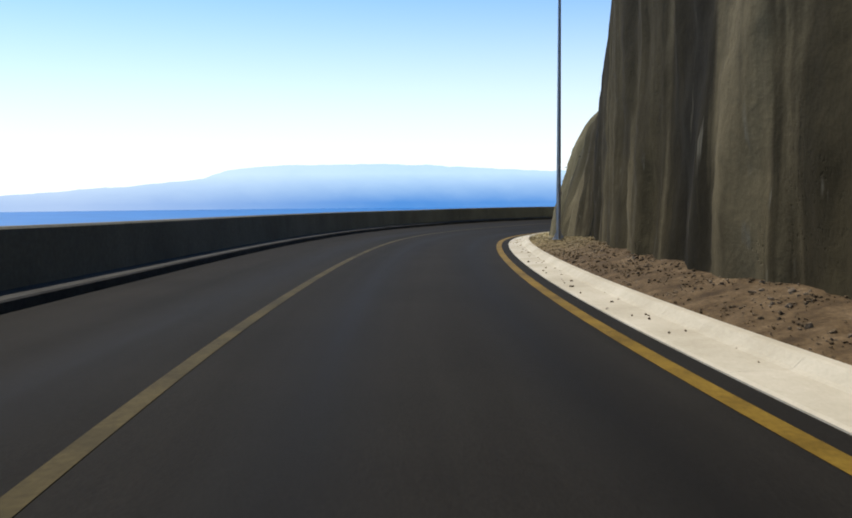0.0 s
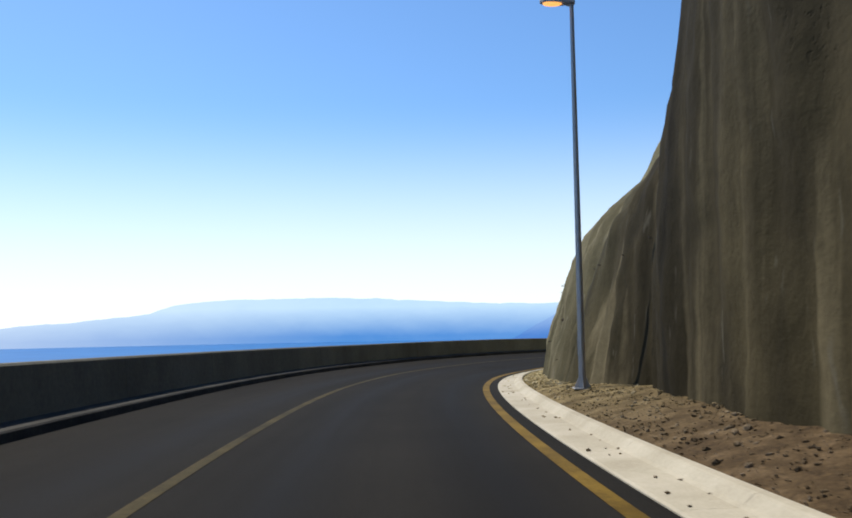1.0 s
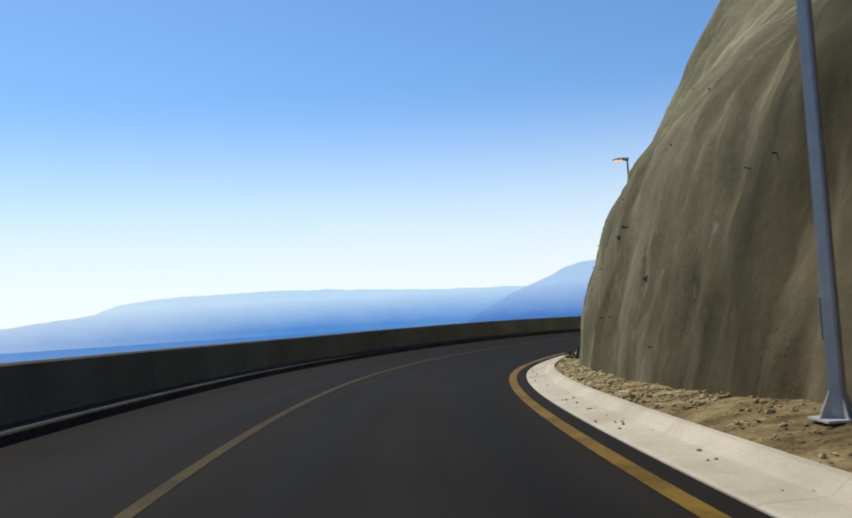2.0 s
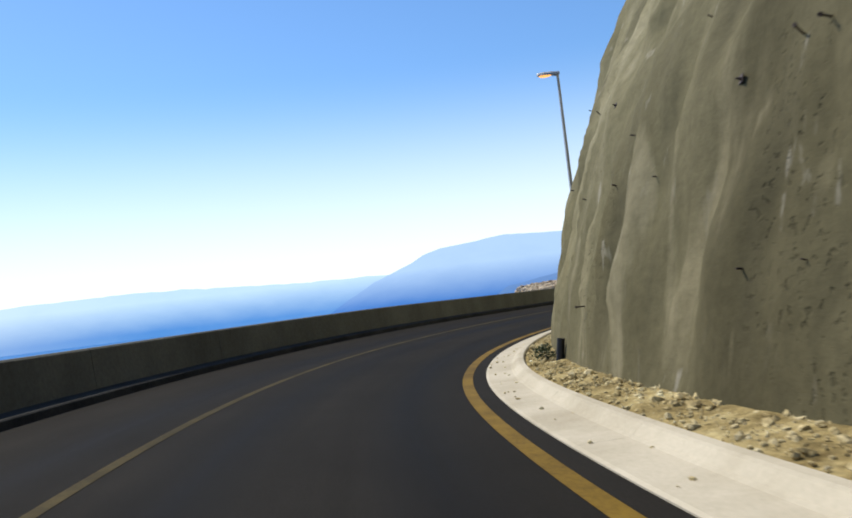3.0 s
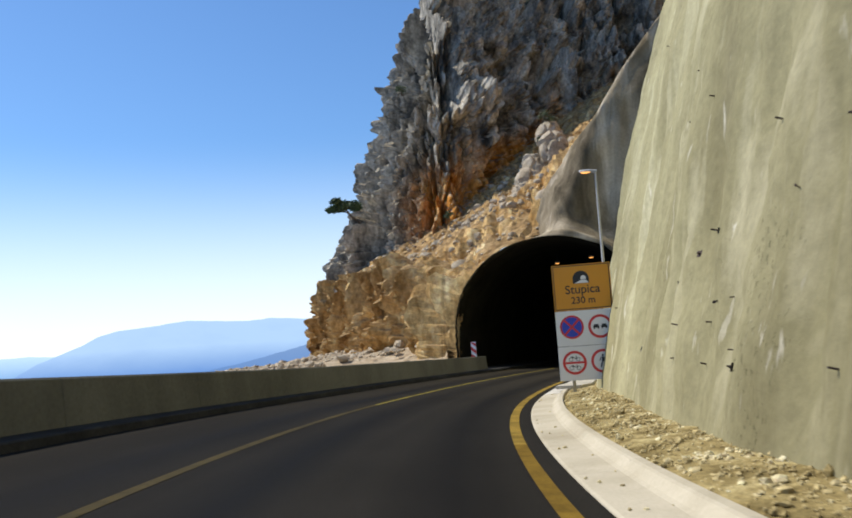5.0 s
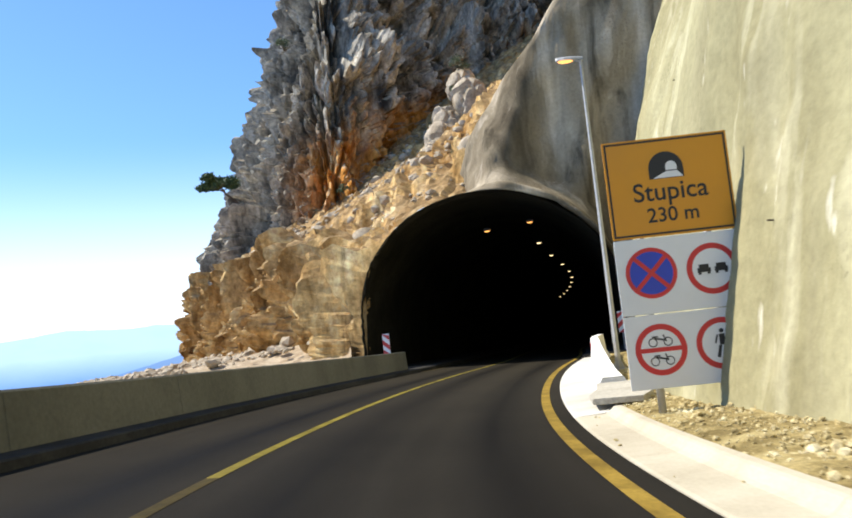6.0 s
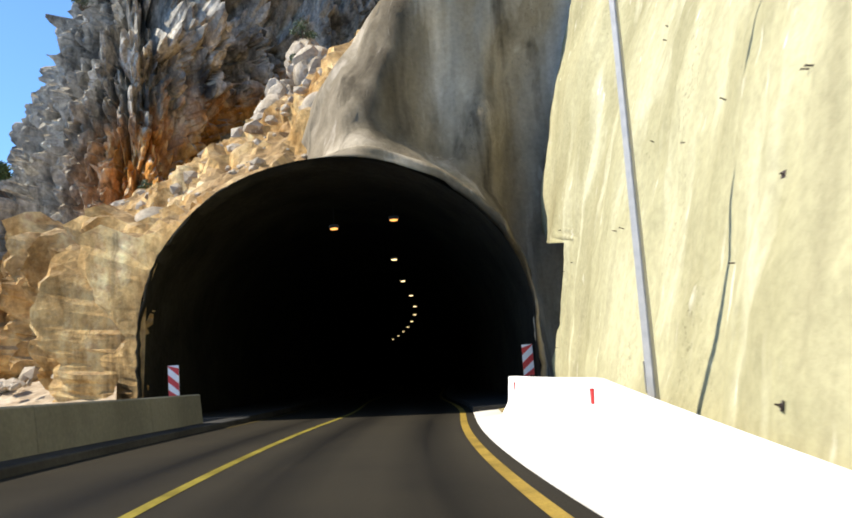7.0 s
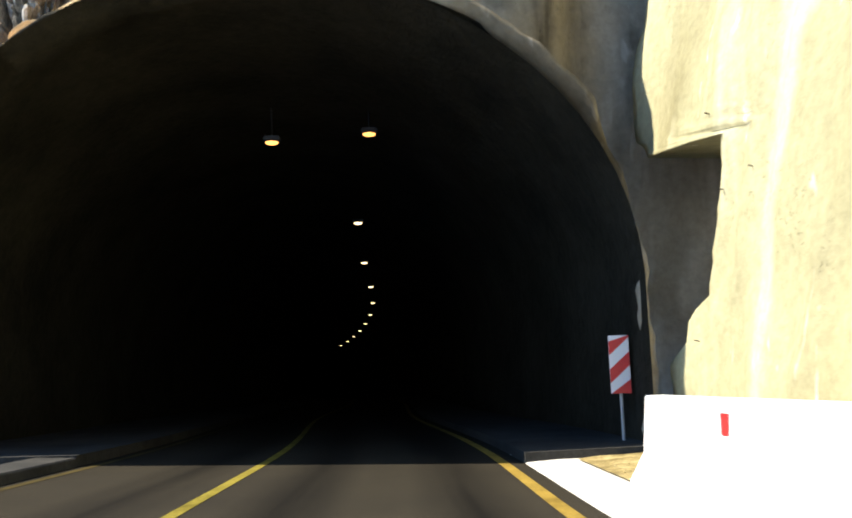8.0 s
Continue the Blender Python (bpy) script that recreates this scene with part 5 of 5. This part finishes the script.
def stone_mesh(rng, size):
    bm = bmesh.new()
    bmesh.ops.create_icosphere(bm, subdivisions=1, radius=1.0)
    sc = Vector((rng.uniform(0.7, 1.3), rng.uniform(0.6, 1.1), rng.uniform(0.4, 0.8))) * size
    out = [Vector((v.co.x * sc.x, v.co.y * sc.y, v.co.z * sc.z)) * rng.uniform(0.75, 1.2) for v in bm.verts]
    fs = [[v.index for v in f.verts] for f in bm.faces]
    bm.free()
    return out, fs


def build_boulder(p, size, seed, label):
    """One big jointed lump of rock."""
    rng = random.Random(seed)
    bm = bmesh.new()
    bmesh.ops.create_icosphere(bm, subdivisions=4, radius=1.0)
    sc = Vector(size) * 0.5
    for v in bm.verts:
        n = v.co.normalized()
        q = Vector((n.x * sc.x, n.y * sc.y, n.z * sc.z))
        w = q + Vector((seed * 3.1, seed * 1.7, 0))
        a, g = block(w, 1.1, 1.5, 2.0)
        v.co = q * (0.95 + 0.16 * fbm(w * 0.6, 2)) + n * (0.28 * a - 0.25 * max(0.0, 0.15 - g) / 0.15 + 0.07 * fbm(w * 2.2, 2))
    ob = link("boulder", bm, RUBBLE)
    ob.matrix_world = Matrix.Translation(p) @ Matrix.Rotation(rng.uniform(0, 6.3), 4, "Z")
    tagged(ob, label, "boulder", "boulders on the slope")


def build_boulders():
    """The pale outcrop where the scree meets the sprayed flank, and single lumps along the slope."""
    for k, (x, y, z, sx, sy, sz) in enumerate([(29.4, 76.2, 11.6, 2.6, 2.2, 3.6), (30.6, 77.4, 13.2, 2.4, 2.4, 3.4), (31.6, 76.0, 14.8, 2.0, 2.2, 2.6), (28.4, 74.4, 10.2, 2.0, 1.8, 2.4), (32.8, 79.0, 16.6, 2.4, 2.0, 2.2)]):
        build_boulder((x, y, z), (sx, sy, sz), k + 1, "pale weathered limestone boulder in the rubble slope")
    slope = curve_through(HILL_FOOT, 200)
    rng = random.Random(21)
    for k in range(14):
        f = slope[rng.randrange(8, 110)]
        p, out, steep = hill_point(f, hill_inward(f.y), rng.uniform(0.22, 0.5))
        r = rng.uniform(0.5, 1.05)
        build_boulder(p + out * r * 0.15, (r, r * 0.9, r * 0.8), k + 9, "loose limestone boulder lying on the scree")


def build_stones():
    rng = random.Random(11)
    kinds = [stone_mesh(rng, 1.0) for _ in range(14)]
    verts, faces = [], []

    def drop(p, size):
        vs, fs = rng.choice(kinds)
        q = Euler((rng.uniform(-0.4, 0.4), rng.uniform(-0.4, 0.4), rng.uniform(0, 6.3))).to_matrix()
        b = len(verts)
        verts.extend((q @ v * size + p)[:] for v in vs)
        faces.extend([b + i for i in f] for f in fs)
    for _ in range(17000):
        s = rng.uniform(-30, 52) if rng.random() < 0.9 else rng.uniform(-60, 63)
        w = wall_foot(s)
        t = rng.random() ** 0.8
        d = KERB_BACK - 0.04 - (w + KERB_BACK + 0.35) * t
        size = min(0.008 + rng.expovariate(95), 0.075) * (1.0 if s > -8 else 0.75)
        drop(at(s, d, verge_height(s, d) + size * 0.15), size)
    for _ in range(130):        # a few that rolled on to the kerb and gutter
        s = rng.uniform(-30, 40)
        drop(at(s, rng.uniform(KERB_FOOT, GUTTER - 0.05), 0.035), rng.uniform(0.008, 0.028))
    me = bpy.data.meshes.new("gravel_stones")
    me.from_pydata(verts, [], faces)
    me.materials.append(STONE)
    tagged(new("gravel_stones", me), "loose angular stones strewn over the verge", "gravel", kind="stuff")
    # pale rubble on the bench under the cliff
    verts, faces = [], []
    foot = curve_through(HILL_FOOT, 130)[4:104]
    for _ in range(1500):
        i = rng.randrange(3, len(foot) - 3)
        t = (foot[i + 3] - foot[i - 3]).normalized()
        d = rng.choice((rng.uniform(0.3, 5), rng.uniform(6.5, 12.2), rng.uniform(9.5, 12.2)))
        size = min(0.07 + rng.expovariate(8.0), 0.5)
        z = float(np.interp(d, [0, 2.5, 5.5, 9, 11.5, 13], [1.1, 0.55, 0.2, -0.1, -0.35, -1.4]))
        drop(Vector((foot[i].x - t.y * d, foot[i].y + t.x * d, z + size * 0.25)), size)
    slope = curve_through(HILL_FOOT, 200)
    for _ in range(2600):       # scree over the slope
        f = slope[rng.randrange(4, 150)]
        p, out, steep = hill_point(f, hill_inward(f.y), rng.uniform(0.12, 0.55))
        if steep < 0.80:
            size = min(0.06 + rng.expovariate(9.0), 0.55)
            drop(p + out * (0.1 + size * 0.3), size)
    me = bpy.data.meshes.new("bench_rubble")
    me.from_pydata(verts, [], faces)
    me.materials.append(RUBBLE)
    tagged(new("bench_rubble", me), "pale broken limestone rubble under the cliff", "rubble", kind="stuff")


WHITE_CONCRETE = speckled("whitewashed_concrete", [(0.3, (0.66, 0.64, 0.59)), (0.6, (0.80, 0.78, 0.73))], 0.8, 14, 0.8, 0.25, 0.006)
SLAB_CONCRETE = speckled("grey_cast_concrete", [(0.3, (0.30, 0.275, 0.22)), (0.6, (0.43, 0.40, 0.33))], 0.9, 18, 0.85, 0.25, 0.006)
RUBBLE = speckled("pale_rubble", [(0.3, (0.24, 0.185, 0.115)), (0.65, (0.47, 0.40, 0.30))], 0.9, 6, 0.9, 0.6, 0.03)
LIME_CRUST = speckled("lime_crust", [(0.3, (0.16, 0.145, 0.09)), (0.65, (0.34, 0.315, 0.22))], 6.0, 40, 0.9, 0.4, 0.006)
BARK = speckled("bark", [(0.3, (0.06, 0.045, 0.03)), (0.7, (0.14, 0.10, 0.07))], 3, 20, 0.9, 0.5, 0.01)
PINE_LEAF = plain("pine_needles", (0.045, 0.085, 0.03), 0.7, 0, 0.4, 3.0)
SHRUB_LEAF = plain("shrub_leaves", (0.055, 0.085, 0.03), 0.65, 0, 0.4, 3.0)

build_lamp_post(-10.17, -1.68, 7.25)
build_lamp_post(20.22, -1.45, 7.25)
build_lamp_post(50.04, -1.66, 7.55)
build_tunnel_sign()
build_barrier()
build_chevron(19.1, 63.4, 0.02, 0.87, heading(64.5) - 0.05, -0.7, 1, "red and white striped board against the tunnel's far flank")
build_chevron(27.25, 58.2, -0.09, 0.77, heading(64.5) - 0.05, -0.8, -1, "red and white striped board on a thin post by the barrier")
build_tunnel_lamps()
build_pipe_and_plants()
build_weep_holes()
build_stake()
build_shrub(at(7.95, -1.28, 0.10), 0.26, 3, "small green weed growing in the gravel", 420)
build_boulders()
build_pine(22.9, 103.7, 14.3, 1.2, 5, "small dark pine leaning out from the cliff edge")
for p, r, k in (((26.6, 96.5, 25.0), 0.9, 31), ((29.5, 94.0, 12.6), 0.7, 32), ((32.4, 78.6, 17.6), 0.8, 33), ((31.0, 76.6, 15.4), 0.6, 34)):
    build_shrub(p, r, k, "dusty green shrub clinging to the rock", 420)
build_bolts()
build_stones()
